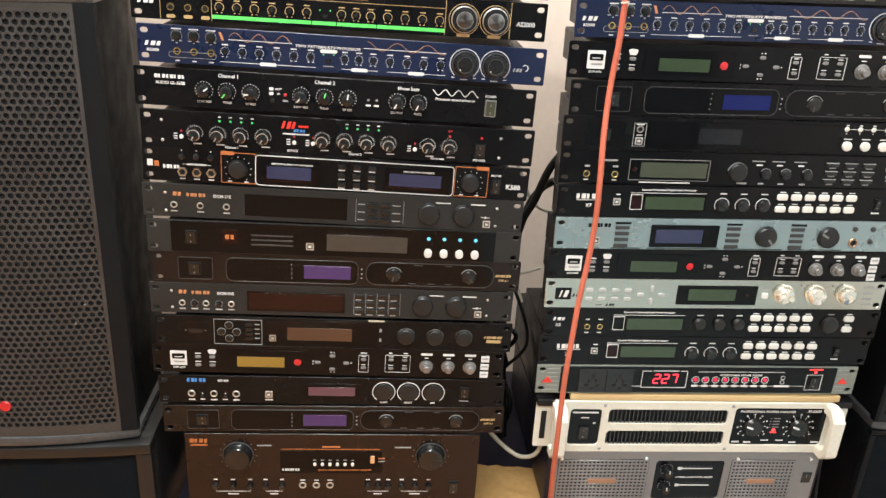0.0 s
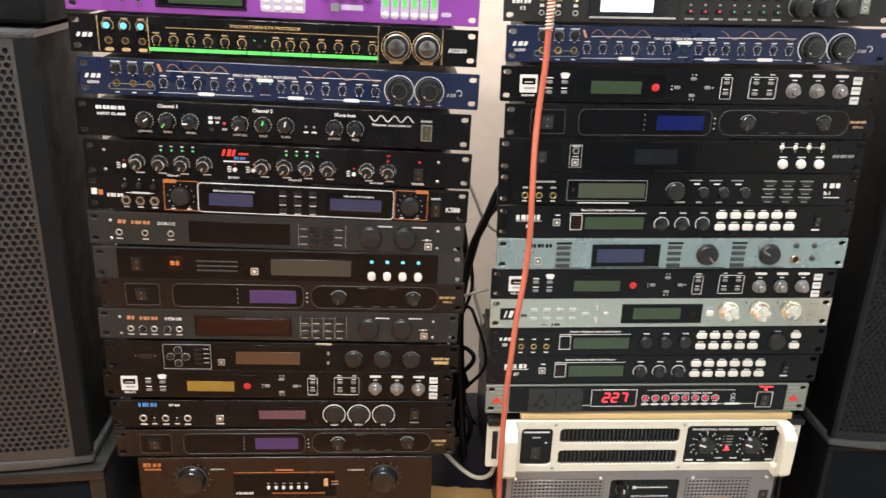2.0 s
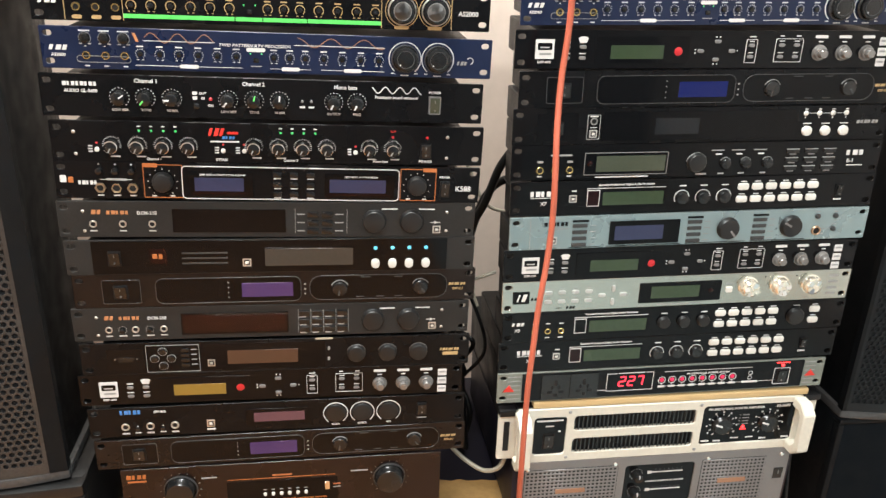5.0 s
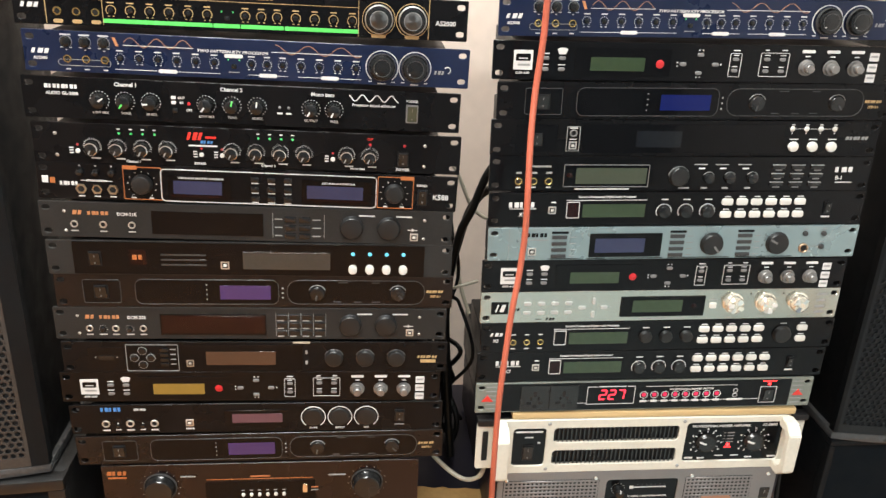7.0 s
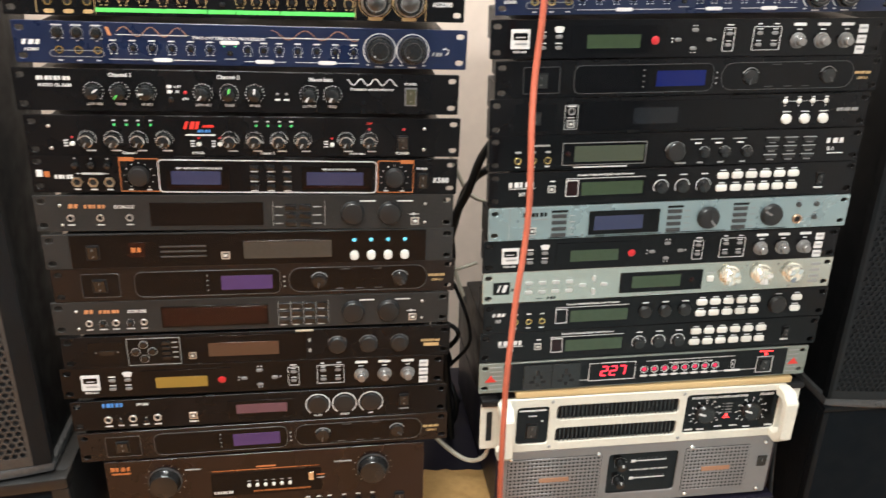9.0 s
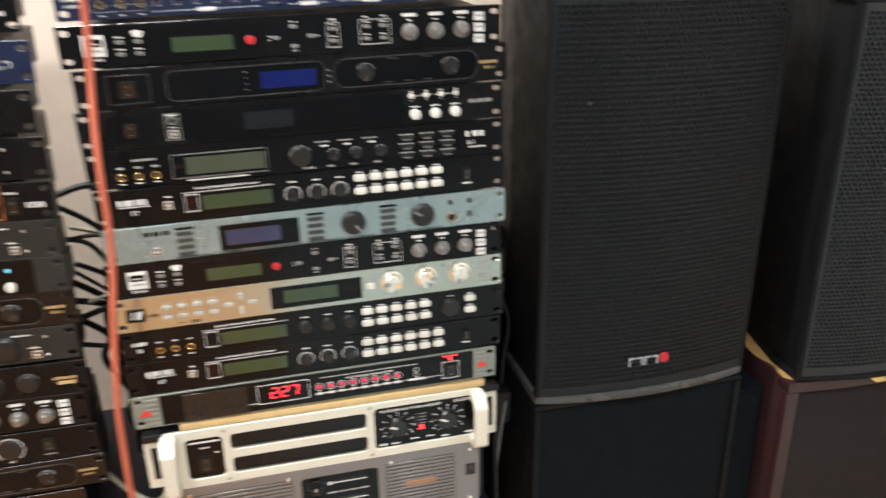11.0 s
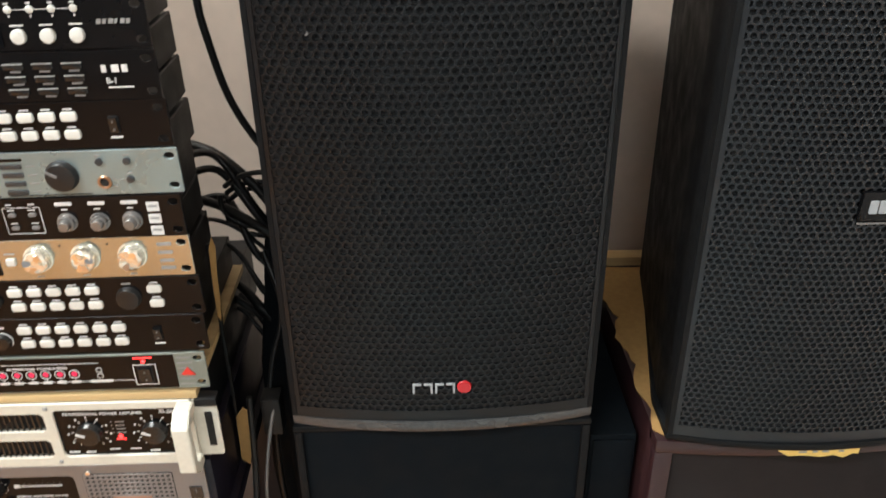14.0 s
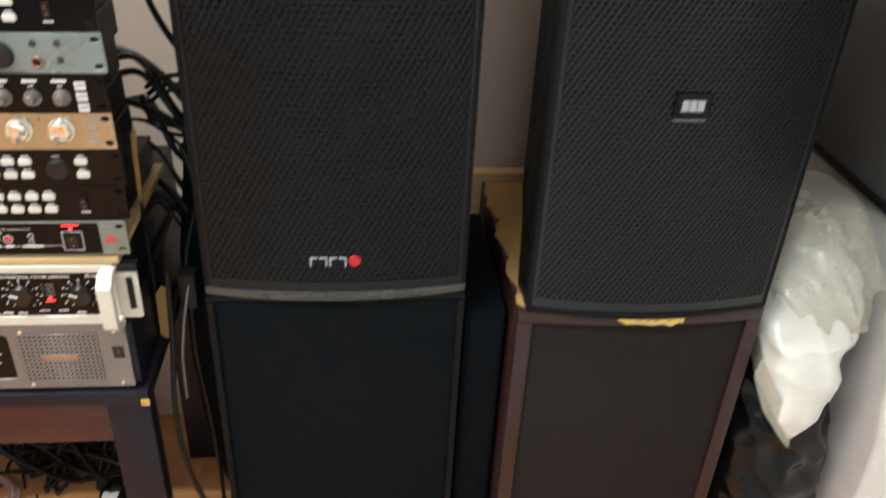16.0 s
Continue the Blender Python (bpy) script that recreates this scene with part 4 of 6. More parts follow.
# the first stack, from the top
u = unit("purple karaoke processor with white keys and small sliders", -.272, 1.384, 1.377, PURPLE, height=88.0, group=LEFT, category="karaoke processor", foot=3.5)
display(u, 105, 9, 206, 62, LCD_G, sb=(118, 12, 203, 58), r=1.0)
outline(u, 103, 7, 208, 64, 1.2, BLACK_G, 1.0, 1.4)
for q in spread(46, 84, 3):
    socket(u, q, 15, 4.2, CHROME)
plate(u, "key_field", 224, 7, 276, 66, 0.6, PINK, 3)
for q in spread(231, 269, 4):
    for v in (11.5, 20, 31, 42, 53):
        push(u, q, v, 8, 4.6, WHITE, 1.8, 2.2)
plate(u, "usb_port", 306, 11, 316, 20, 1.0, CHROME, 1)
plate(u, "label_bar", 318, 13, 344, 19, 0.6, PINK, 0.5)
for q in spread(300, 348, 4):
    turned_knob(u, q, 31, 5.5, 8, WHITE)
for q in spread(370, 428, 6):
    plate(u, "slider_field", q - 5.2, 5, q + 5.2, 62, 0.6, PINK, 4)
    push(u, q, 10, 8, 5, WHITE, 2.0, 2.4)
    plate(u, "slider_slot", q - 2.6, 19, q + 2.6, 58, 0.9, GREENPRINT, 1)
    push(u, q, 36, 5.5, 4, KNOB, 3.0)
plate(u, "label_bar", 437, 10, 449, 15, 0.6, PINK, 2)

pattern_mixer("black and gold karaoke mixer with green strip and blue-capped knobs", -.272, 1.336, 1.329, LEFT, True)
pattern_mixer("navy blue karaoke mixer with copper wave print and two large dials", -.268, 1.2865, 1.2765, LEFT, False)

u = unit("black sound enhancer with ten pointer knobs and printed sine wave", -.276, 1.2355, 1.2245, BLACK_S, height=46.0, group=LEFT, category="sound enhancer")
mark(u, 24, 35.5, 36, 4.2, 8, slant=0.0)
words(u, "AUDIO GL-3688", 42, 28, 3.4)
words(u, "Channel 1", 110, 40, 4.2)
words(u, "Channel 2", 224, 39.5, 4.2)
words(u, "Mono bass", 325, 38.5, 4.2)
words(u, "Processor sound enhancer", 383, 28.5, 3.2)
printed_wave(u, 355, 411, 36.5, 3.6, 3.4, 1.0, WHITEPRINT, phase=2.2)
for q, a, s, c in ((81, 55, "LOW MIX", WHITEPRINT), (108, 215, "TONE", GREENPRINT), (136, 265, "HI MIX", WHITEPRINT), (196, 215, "LOW MIX", WHITEPRINT), (224, 15, "TONE", GREENPRINT), (252, 5, "HI MIX", WHITEPRINT), (312, 210, "OUTPUT", WHITEPRINT), (338, 205, "FREQ", WHITEPRINT)):
    turned_knob(u, q, 21.5, 8.2, 11, KNOB, a, c)
    scale_marks(u, q, 21.5, 10.2, 15, size=0.9)
    words(u, s, q, 8, 2.7)
for v, s in ((28, "OUT"), (22.5, "IN")):
    plate(u, "printed_symbol", 158, v - 1.8, 163, v + 1.8, 0.6, WHITEPRINT, 1)
    words(u, s, 169, v, 2.6)
push(u, 162, 14, 6, 6, KNOB, 3)
lamp_dot(u, 177, 21.5, 1.9, RED_D)
words(u, "ON", 177, 14.5, 2.6)
for q in (277, 287):
    lamp_dot(u, q, 21.5, 1.6, GREYK)
    bar(u, q, 15, 6, 2.0)
words(u, "POWER", 426.5, 35, 2.8)
switch(u, 427, 20.5, 14, 21, GREYK, LCD_P)

u = unit("black two-channel sound enhancer with silver-rimmed knobs and red badge", -.273, 1.184, 1.1735, BLACK_S, height=46.5, group=LEFT, category="sound enhancer")
for q in (25, 440):
    for v in (34, 9):
        screw(u, q, v)
for q in spread(64, 146, 4) + spread(218, 300, 4) + [349, 376]:
    k = turned_knob(u, q, 18.5, 7.0, 9, KNOB, 205, GREYPRINT, skirt=1.05)
    part("knob_ring", cached(("chr7",), lambda: lathe([(0.0069, 0.006), (0.0073, 0.0072), (0.0072, 0.0088), (0.0066, 0.0093)], 24)), CHROME, k, "bright metal rim")
    scale_marks(u, q, 19.5, 9.4, 17, size=0.35, length=1.8, material=WHITEPRINT, a0=-110, a1=110)
    bar(u, q + 3, 6.5, 10, 1.2)
for a in (94, 248):
    for q in spread(a, a + 39, 4):
        lamp_dot(u, q, 36, 1.4, GLOW_G)
        bar(u, q, 41, 3.5, 1.2)
for q, r in ((44, 1), (180, 1), (203, 1), (329, 1)):
    bar(u, q - 3, 15, 4.5, 1.2), bar(u, q - 3, 18, 4.5, 1.2), bar(u, q - 3, 12, 4.5, 1.2)
    push(u, q + 4, 14.5, 5, 5, WHITE, 2.4, 2.4)
    lamp_dot(u, q + 4, 21.5, 1.3, RED_D)
mark(u, 168, 36, 18, 8.5, 3, REDPRINT, 0.3)
bar(u, 195, 35, 12, 2.6, REDPRINT)
mark(u, 183, 29.5, 15, 3.2, 4, BLUEPRINT)
bar(u, 186, 25, 32, 1.6)
for s, q in (("Channel 1", 108), ("BYPASS", 182), ("Channel 2", 259), ("Mono bass", 362)):
    words(u, s, q, 4.0, 2.8)
words(u, "CLIP", 376, 40, 2.2, REDPRINT)
lamp_dot(u, 376, 33, 1.6, RED_D)
lamp_dot(u, 416, 33, 1.8, RED_D)
switch(u, 415, 17, 13, 18)
words(u, "POWER", 415, 4.5, 3.2)

u = unit("black karaoke effect processor with orange-framed dials and two blue screens", -.275, 1.141, 1.1265, BLACK_S, group=LEFT, category="effect processor")
mark(u, 6, 23, 11, 8, 1, WHITEPRINT, 0.0)
mark(u, 14.5, 22, 9, 6.5, 1, ORANGEPRINT, 0.0)
mark(u, 25, 19, 21, 4.4, 5, slant=0.0)
for q in spread(48, 83, 3):
    turned_knob(u, q, 33, 4.0, 5, KNOB)
    socket(u, q, 13, 6.3, NICKEL, 2.4, True)
    bar(u, q, 4.2, 7, 1.4)
    lamp_dot(u, q, 40.5, 0.9, WHITEPRINT, 0.5)
plate(u, "printed_line", 48, 22.6, 83, 23.2, 0.5, WHITEPRINT)
bar(u, 66, 23.0, 22, 2.2)
for q, a, b in ((116, 95, 138), (407, 387, 430)):
    outline(u, a, 2, b, 41.5, 0.8, ORANGEPRINT, 1.0, 0.5)
    plate(u, "orange_tab", a if q < 200 else b - 16, 38.2, a + 16 if q < 200 else b, 42.6, 0.8, ORANGEPRINT, 0.6)
    turned_knob(u, q, 21, 11.8, 8, KNOB_M)
    scale_marks(u, q, 20, 16, 11, size=1.0)
    bar(u, q - 10, 4.2, 5, 1.4), bar(u, q + 10, 4.2, 5, 1.4)
outline(u, 137, 1.2, 386, 40.5, 0.9, WHITEPRINT, 5, 0.9)
for a, b, s in ((145, 216, "24BIT DIGITAL EFFECT KTV-PROCESSOR"), (298, 380, "24BIT MUSIC HI-FI PROCESSOR")):
    display(u, a, 3.5, b, 34, LCD_D, sb=(a + 6, 11, b - 10, 27), r=2)
    plate(u, "printed_line", a + 3, 7.6, b - 3, 9.4, 1.3, LCD_R)
    words(u, s, (a + b) / 2 + 2, 30.5, 2.0, d=1.3)
for q in (244, 263, 282):
    for v in (32, 20, 8.5):
        push(u, q, v, 10, 6.5, KNOB, 2.2, 1)
        bar(u, q, v - 5, 8, 1.2)
words(u, "POWER", 440, 32, 2.6)
switch(u, 441, 17, 12, 20)
words(u, "K588", 463, 18, 6.2)


def grey_effector(label, xl, zl, zr, code, few):
    ob = unit(label, xl, zl, zr, CHAR, group=LEFT, category="effect processor")
    mark(ob, 37, 31, 12, 5.0, 2, mat_copper, 0.2)
    mark(ob, 54, 30.5, 25, 4.2, 5, mat_copper, 0.0)
    words(ob, code, 98, 30.0, 3.8)
    for q in (28, 448):
        for v in (32, 8):
            screw(ob, q, v, 1.8)
    if few:
        for q in (38, 70.5, 103):
            socket(ob, q, 16.5, 4.3, STEEL), bar(ob, q, 8, 8, 1.2)
    else:
        for q in (41, 72, 105):
            socket(ob, q, 15, 4.3, STEEL), bar(ob, q, 6.5, 8, 1.2)
        for q in (57, 89):
            turned_knob(ob, q, 14.5, 3.2, 4, KNOB), scale_marks(ob, q, 14.5, 4.8, 9, size=0.6), bar(ob, q, 6.5, 9, 1.2)
    display(ob, 126, 6.5, 255, 35, LCD_R if not few else None, border=2.5, r=0.6)
    if few:
        plate(ob, "printed_line", 266, 5, 266.5, 36, 0.5, GREYPRINT), plate(ob, "printed_line", 327, 5, 327.5, 36, 0.5, GREYPRINT)
        for v in (29, 18.5, 8):
            for q in (287, 304):
                push(ob, q, v, 14, 6.5, KNOB, 2.2, 1)
            bar(ob, 273, v, 9, 1.2, GREYPRINT), bar(ob, 318, v, 10, 1.2, GREYPRINT)
    else:
        for q in spread(267, 329, 5):
            plate(ob, "printed_line", q, 5, q + 0.5, 37, 0.5, GREYPRINT)
        for q in spread(275, 322, 4):
            for v in (31.5, 20.5, 9.5):
                push(ob, q, v, 13.5, 7.2, KNOB, 1.8, 0.8), bar(ob, q - 2, v - 5, 8, 0.9)
    for q in (360, 405):
        turned_knob(ob, q, 21, 14.5, 7, KNOB_M)
        bar(ob, q + 18, 36, 19, 1.4)
    usb(ob, 436, 10, 9.5)
    plate(ob, "printed_symbol", 428, 18.6, 440, 19.3, 0.5, WHITEPRINT)
    plate(ob, "printed_symbol", 433, 17.4, 435, 20.6, 0.5, WHITEPRINT)
    return ob


grey_effector("charcoal effect processor with dark window and two large black dials", -.2785, 1.0935, 1.0825, "DCM-21E", True)

u = unit("charcoal processor with glossy black window and four white buttons", -.277, 1.045, 1.0385, CHAR, group=LEFT, category="audio processor")
plate(u, "window_panel", 30, 1.5, 448, 42.5, 0.9, SMOKE, 1.0)
switch(u, 55, 21, 15, 19)
plate(u, "badge_plate", 95, 14, 114, 33, 1.3, LCD_R, 0.5)
mark(u, 98, 23.5, 14, 6, 2, ORANGEPRINT, 0.0, 1.6)
for v in (27, 20.5, 14):
    plate(u, "printed_line", 131, v - 1, 184, v + 1, 1.1, DKEY, 0.3)
usb(u, 206, 14, 10)
display(u, 226, 8, 334, 33, mat("grey_lcd", (0.035, 0.034, 0.030), 0.12, grain=0.1), border=1.5, d=1.2)
for q in spread(360, 422, 4):
    lamp_dot(u, q, 31, 3.3, GLOW_B, 1.8)
    push(u, q, 11, 10.5, 12.5, WHITE, 4.0, 5.0, "round white button")

window_dsp("charcoal digital processor, blue screen coloured violet by reflection, two black dials", -.274, 1.001, .9965, LEFT, LCD_V, TINTGLOSS)
grey_effector("charcoal effect processor with dark red window and twelve small keys", -.2805, .957, .951, "DCM-20E", False)

u = unit("dark brown-black processor with dull orange screen and arrow keypad", -.2775, .909, .903, BLACK_S, group=LEFT, category="audio processor")
plate(u, "switch_plate", 31, 6.5, 75, 36, 0.6, BLACK_G, 2)
bar(u, 53, 21, 18, 6, KNOB, 1.2), lamp_dot(u, 40, 22, 1.3, GREYK), lamp_dot(u, 66, 22, 1.3, GREYK)
outline(u, 77, 2, 141, 40, 0.6, GREYPRINT, 1.0)
for q, v in ((97, 31), (97, 11), (87, 21), (107, 21)):
    k = push(u, q, v, 9.5, 9.5, KNOB, 2.0, 4.7)
    printed_arc(u, q, v, 5.3, 0.5, -179, 179, GREYPRINT)
for v in (33, 26, 19, 12):
    push(u, 124, v - 0.5, 10, 5, KNOB, 1.8, 0.8), bar(u, 134.5, v, 6.5, 1.2, GREYPRINT)
usb(u, 155, 13, 9)
display(u, 147, 3, 296, 40, LCD_O, sb=(175, 11, 262, 30), d=0.8)
usb(u, 155, 13.5, 9)
bar(u, 301, 29, 3, 5, GREYPRINT), bar(u, 301, 14, 3, 5, GREYPRINT)
for q in (336, 376, 416):
    turned_knob(u, q, 20.5, 12.0, 5, KNOB_M), printed_arc(u, q, 20.5, 12.6, 0.5, -70, 70, GREYK)
mark(u, 444, 22.5, 26, 3.4, 7, GOLDPRINT)
plate(u, "label_bar", 448, 14, 468, 18.5, 0.6, GOLDPRINT, 0.4)
plate(u, "yellow_scrap", 284, 42.6, 306, 44.6, 2.0, PALEPAPER, 1, "scrap of pale paper wedged on the edge")

dsp_processor("black digital processor, screen coloured amber by floor reflection, three grey knobs", -.285, .8655, .859, LEFT, LCD_A)

u = unit("black effect unit with mauve screen and three white-ringed dials", -.280, .816, .813, BLACK_S, group=LEFT, category="effect processor")
mark(u, 39, 37, 27, 5.6, 5, BLUEPRINT, 0.0)
words(u, "EFF-800", 88, 36.5, 3.2)
for q in (44, 74.5, 105):
    socket(u, q, 15.5, 5.2, STEEL), bar(u, q, 5.5, 9, 2.0)
for q in (59, 90):
    push(u, q, 11.5, 5, 4, KNOB, 2.0), bar(u, q, 6, 7, 1.4), lamp_dot(u, q, 15.5, 0.9, WHITEPRINT, 0.5)
usb(u, 150, 15.5, 10), bar(u, 150, 6.5, 11, 2.0)
display(u, 195, 10, 276, 34, LCD_M, sb=(205, 15, 270, 28.5))
for q, s in ((310.5, "MUSIC"), (345.5, "EFFECT"), (380.5, "MIC")):
    turned_knob(u, q, 22, 13.6, 2.5, KNOB_M)
    printed_arc(u, q, 22, 15.8, 1.0, -142, 142)
    words(u, s, q, 5.0, 2.6)
switch(u, 425, 23, 13, 18), bar(u, 425, 9, 13, 1.4, GREYPRINT)
window_dsp("charcoal digital processor, blue screen coloured violet by reflection, at the stack's foot", -.2775, .767, .768, LEFT, LCD_V, TINTGLOSS)

u = unit("dark brown-black karaoke amplifier at the foot of the stack", -.251, .630, .630, mat("brown_black_panel", (0.010, 0.0045, 0.004), 0.28, spec=0.38, grain=0.2, scale=60), width=424, height=134.0, depth=0.30, slots=False, group=LEFT, category="amplifier")
mark(u, 7, 122, 27, 6, 4, ORANGEPRINT, 0.1)
bar(u, 20, 114.5, 24, 2.4, ORANGEPRINT)
for q in (74.5, 353):
    k = turned_knob(u, q, 98, 20, 14, KNOB)
    part("knob_ring", lathe([(0.0222, 0.0), (0.0222, 0.0022), (0.0214, 0.0026), (0.0208, 0.0022), (0.0208, 0.0)], 36), DKEY, k)
    scale_marks(u, q, 98, 26, 13, size=0.5, length=1.6, material=GREYPRINT)
bar(u, 112, 114, 20, 2.0, GREYPRINT), bar(u, 312, 111.5, 24, 2.0, GREYPRINT)
bar(u, 208, 112, 26, 2.0, ORANGEPRINT)
plate(u, "printed_line", 136, 107.6, 279, 108.2, 0.5, ORANGEPRINT)
plate(u, "window_panel", 134, 66, 282, 104, 0.5, SMOKE, 2)
for q in spread(184, 239, 6):
    push(u, q, 82, 4.6, 5.6, WHITE, 2.4, 2.2), bar(u, q, 89, 4.5, 1.2, GREYPRINT, 0.8)
p = plate(u, "usb_port", 265, 84, 271, 97, 1.4, CHROME, 0.6)
bar(u, 281, 92, 10, 1.6, ORANGEPRINT, 0.8), bar(u, 281, 87, 10, 1.6, GREYPRINT, 0.8)
mark(u, 137, 72, 26, 4.0, 7, slant=0.0, d=0.9)
words(u, "DIGITAL STEREO KARAOKE MIXING AMPLIFIER", 228, 71.5, 2.6, ORANGEPRINT, 0.9)
for q in spread(40, 90, 3) + spread(112, 136, 2) + spread(262, 292, 3) + spread(312, 352, 3):
    turned_knob(u, q, 44, 4.6, 7, KNOB), bar(u, q, 54, 6, 1.6), plate(u, "printed_line", q - 0.4, 33, q + 0.4, 37, 0.5, WHITEPRINT)
for q in (166, 186, 206):
    socket(u, q, 44, 5.4, STEEL), bar(u, q, 53, 7, 1.4)
plate(u, "printed_line", 40, 32.4, 90, 33.2, 0.5, WHITEPRINT), plate(u, "printed_line", 112, 32.4, 136, 33.2, 0.5, WHITEPRINT), plate(u, "printed_line", 262, 32.4, 292, 33.2, 0.5, WHITEPRINT), plate(u, "printed_line", 312, 32.4, 352, 33.2, 0.5, WHITEPRINT)
bar(u, 65, 28, 16, 1.8), bar(u, 124, 28, 12, 1.8), bar(u, 277, 28, 12, 1.8), bar(u, 332, 28, 16, 1.8)
switch(u, 390, 40, 16, 24)

# the second stack, from the top
u = unit("dark grey karaoke processor with a lit white screen", .240, 1.385, 1.392, CHAR, height=66.0, group=RIGHT, category="karaoke processor")
mark(u, 10, 24, 24, 5.5, 5, slant=0.1), words(u, "K3", 23, 15.5, 4.2)
for q in (46, 66, 87):
    socket(u, q, 28, 4.6, GOLD), socket(u, q, 10.5, 3.4, STEEL), bar(u, q, 19, 5, 3.4)
plate(u, "display_frame", 103, 5.5, 211, 64, 2.6, KNOB, 2.5)
plate(u, "frame_edge", 104, 5.2, 210, 7.4, 3.2, STEEL, 1.0)
plate(u, "screen", 117, 13, 181, 60, 3.0, LCD_W, 0.5)
for i, q in enumerate(spread(228, 337, 7)):
    push(u, q, 14.5, 10, 5.5, KNOB, 2.2, 1.5)
    lamp_dot(u, q, 15, 1.4, GLOW_RD if i < 3 else GLOW_G, 2.8)
    bar(u, q, 6, 11, 2.2, GREYPRINT), bar(u, q, 22.5, 3, 2.4, GREYPRINT)
    push(u, q, 31, 10, 5.5, KNOB, 2.2, 1.5)
for q in (363.5, 392, 422):
    turned_knob(u, q, 22, 12.5, 14, KNOB), printed_arc(u, q, 22, 13.4, 0.8, -150, 0, GREYPRINT), bar(u, q, 5.5, 12, 1.5, GREYPRINT)
plate(u, "port_plate", 441, 15, 452, 38, 1.0, OLIVE, 1), socket(u, 446.5, 21, 3.2, STEEL), socket(u, 446.5, 31, 3.2, STEEL)

pattern_mixer("navy blue karaoke mixer with copper wave print above a digital processor", .2455, 1.337, 1.345, RIGHT, False)
dsp_processor("black digital processor with green screen near the top of the stack", .2415, 1.2885, 1.293, RIGHT, LCD_G)
window_dsp("charcoal digital processor with blue-lit screen and two black dials", .2495, 1.2420, 1.2495, RIGHT, LCD_B, BLACK_S)

u = unit("black processor with dark window, three white buttons and four small lamps", .245, 1.198, 1.204, BLACK_S, group=RIGHT, category="audio processor")
plate(u, "switch_plate", 30, 5, 80, 38, 0.5, BLACK_G, 2), switch(u, 55, 20, 14, 16)
outline(u, 91, 6, 107, 36, 0.6, GREYPRINT, 0.6, 0.9), socket(u, 99, 28, 4.6, GREYK), usb(u, 99, 13, 9.5)
bar(u, 99, 34, 10, 1.4), bar(u, 99, 20.5, 8, 1.0)
display(u, 110, 4, 360, 39, mat("black_lcd", (0.005, 0.006, 0.008), 0.1, grain=0.1), sb=(176, 11, 232, 31), r=1)
plate(u, "printed_line", 370, 34.2, 424, 34.6, 0.5, WHITEPRINT)
for q in spread(370, 424, 4):
    lamp_dot(u, q, 34.4, 3.4, WHITE, 1.6), bar(u, q, 39.5, 4, 1.2), bar(u, q, 29, 1.2, 1.8)
for q in spread(374, 423, 3):
    push(u, q, 12.5, 12.5, 12.5, WHITE, 4.2, 6.0, "round white button"), bar(u, q, 21.5, 11, 1.2)
mark(u, 440, 23, 30, 4, 6, GREYPRINT)

u = unit("black audio processor with pale screen, small dials and dark keys", .246, 1.154, 1.159, BLACK_G, group=RIGHT, category="audio processor")
for q in (36, 54.5, 73):
    socket(u, q, 12.5, 4.8, GOLD), bar(u, q, 23, 7, 2.4, GREYPRINT), bar(u, q, 4.8, 6, 1.5)
bar(u, 62, 31, 26, 2.2, GREYPRINT)
outline(u, 91, 5.5, 197, 33.5, 0.6, GREYK, 1.2, 1.4)
display(u, 92, 6.5, 196, 32.5, LCD_P, sb=(106, 9.5, 194, 29.5)), lamp_dot(u, 98, 20, 4.5, LCD_R, 1.6)
bar(u, 140, 2.6, 68, 1.5)
turned_knob(u, 235, 19, 12.5, 6, KNOB_M), printed_arc(u, 235, 18, 13.4, 0.6, -80, 60, GREYPRINT), bar(u, 243, 4, 14, 2.2, GREYPRINT)
for q in (273, 300, 329):
    turned_knob(u, q, 17, 7.0, 5, KNOB), printed_arc(u, q, 17, 7.6, 0.5, -60, 60, GREYPRINT)
    bar(u, q - 12, 34, 17, 1.2, GREYPRINT), bar(u, q - 10, 29, 8, 1.8), bar(u, q - 4, 4, 8, 2.0, GREYPRINT)
for q in (361, 386, 411):
    for v in (31.5, 20.5, 9.5):
        push(u, q, v, 17, 5.4, KNOB, 1.6, 0.8), bar(u, q, v + 2.4, 17, 0.8, GREYPRINT, 1.8), bar(u, q + 1, v - 4.4, 9, 1.6, GREYK)
mark(u, 435, 28, 26, 6.5, 3, slant=0.0)
words(u, "B-1", 442, 17.5, 5.0), bar(u, 449, 11.5, 22, 1.2)

karaoke_preamp("black karaoke preamplifier with green screen and twelve white keys", .248, 1.108, 1.115, RIGHT, True)

u = unit("brushed silver audio processor with dark blue screen and two dials", .250, 1.062, 1.069, SILVER, group=RIGHT, category="audio processor", chassis=BLACK)
plate(u, "printed_line", 26, 0.5, 26.6, 43.5, 0.4, GREYPRINT)
mark(u, 44, 34, 32, 5, 6, BLACK_G, 0.0), bar(u, 62, 27.5, 28, 0.9, GREYPRINT)
usb(u, 56, 12, 10), bar(u, 56, 3.5, 7, 1.4, GREYPRINT)
for a, b in ((90, 91), (242, 243), (331, 332)):
    plate(u, "tab", a - 10, 35.8, a + 11, 38.6, 0.6, BLACK_G, 0.3)
    for v in (31, 22.5, 14, 5.5):
        push(u, a, v, 19, 4.6, DKEY, 1.8, 0.8), bar(u, a + 17, v, 8, 0.8, GREYPRINT)
for a, b in ((77, 117), (126, 226), (232, 314), (322, 398)):
    plate(u, "printed_line", a, 1.4, b, 2.2, 0.5, BLACK_G)
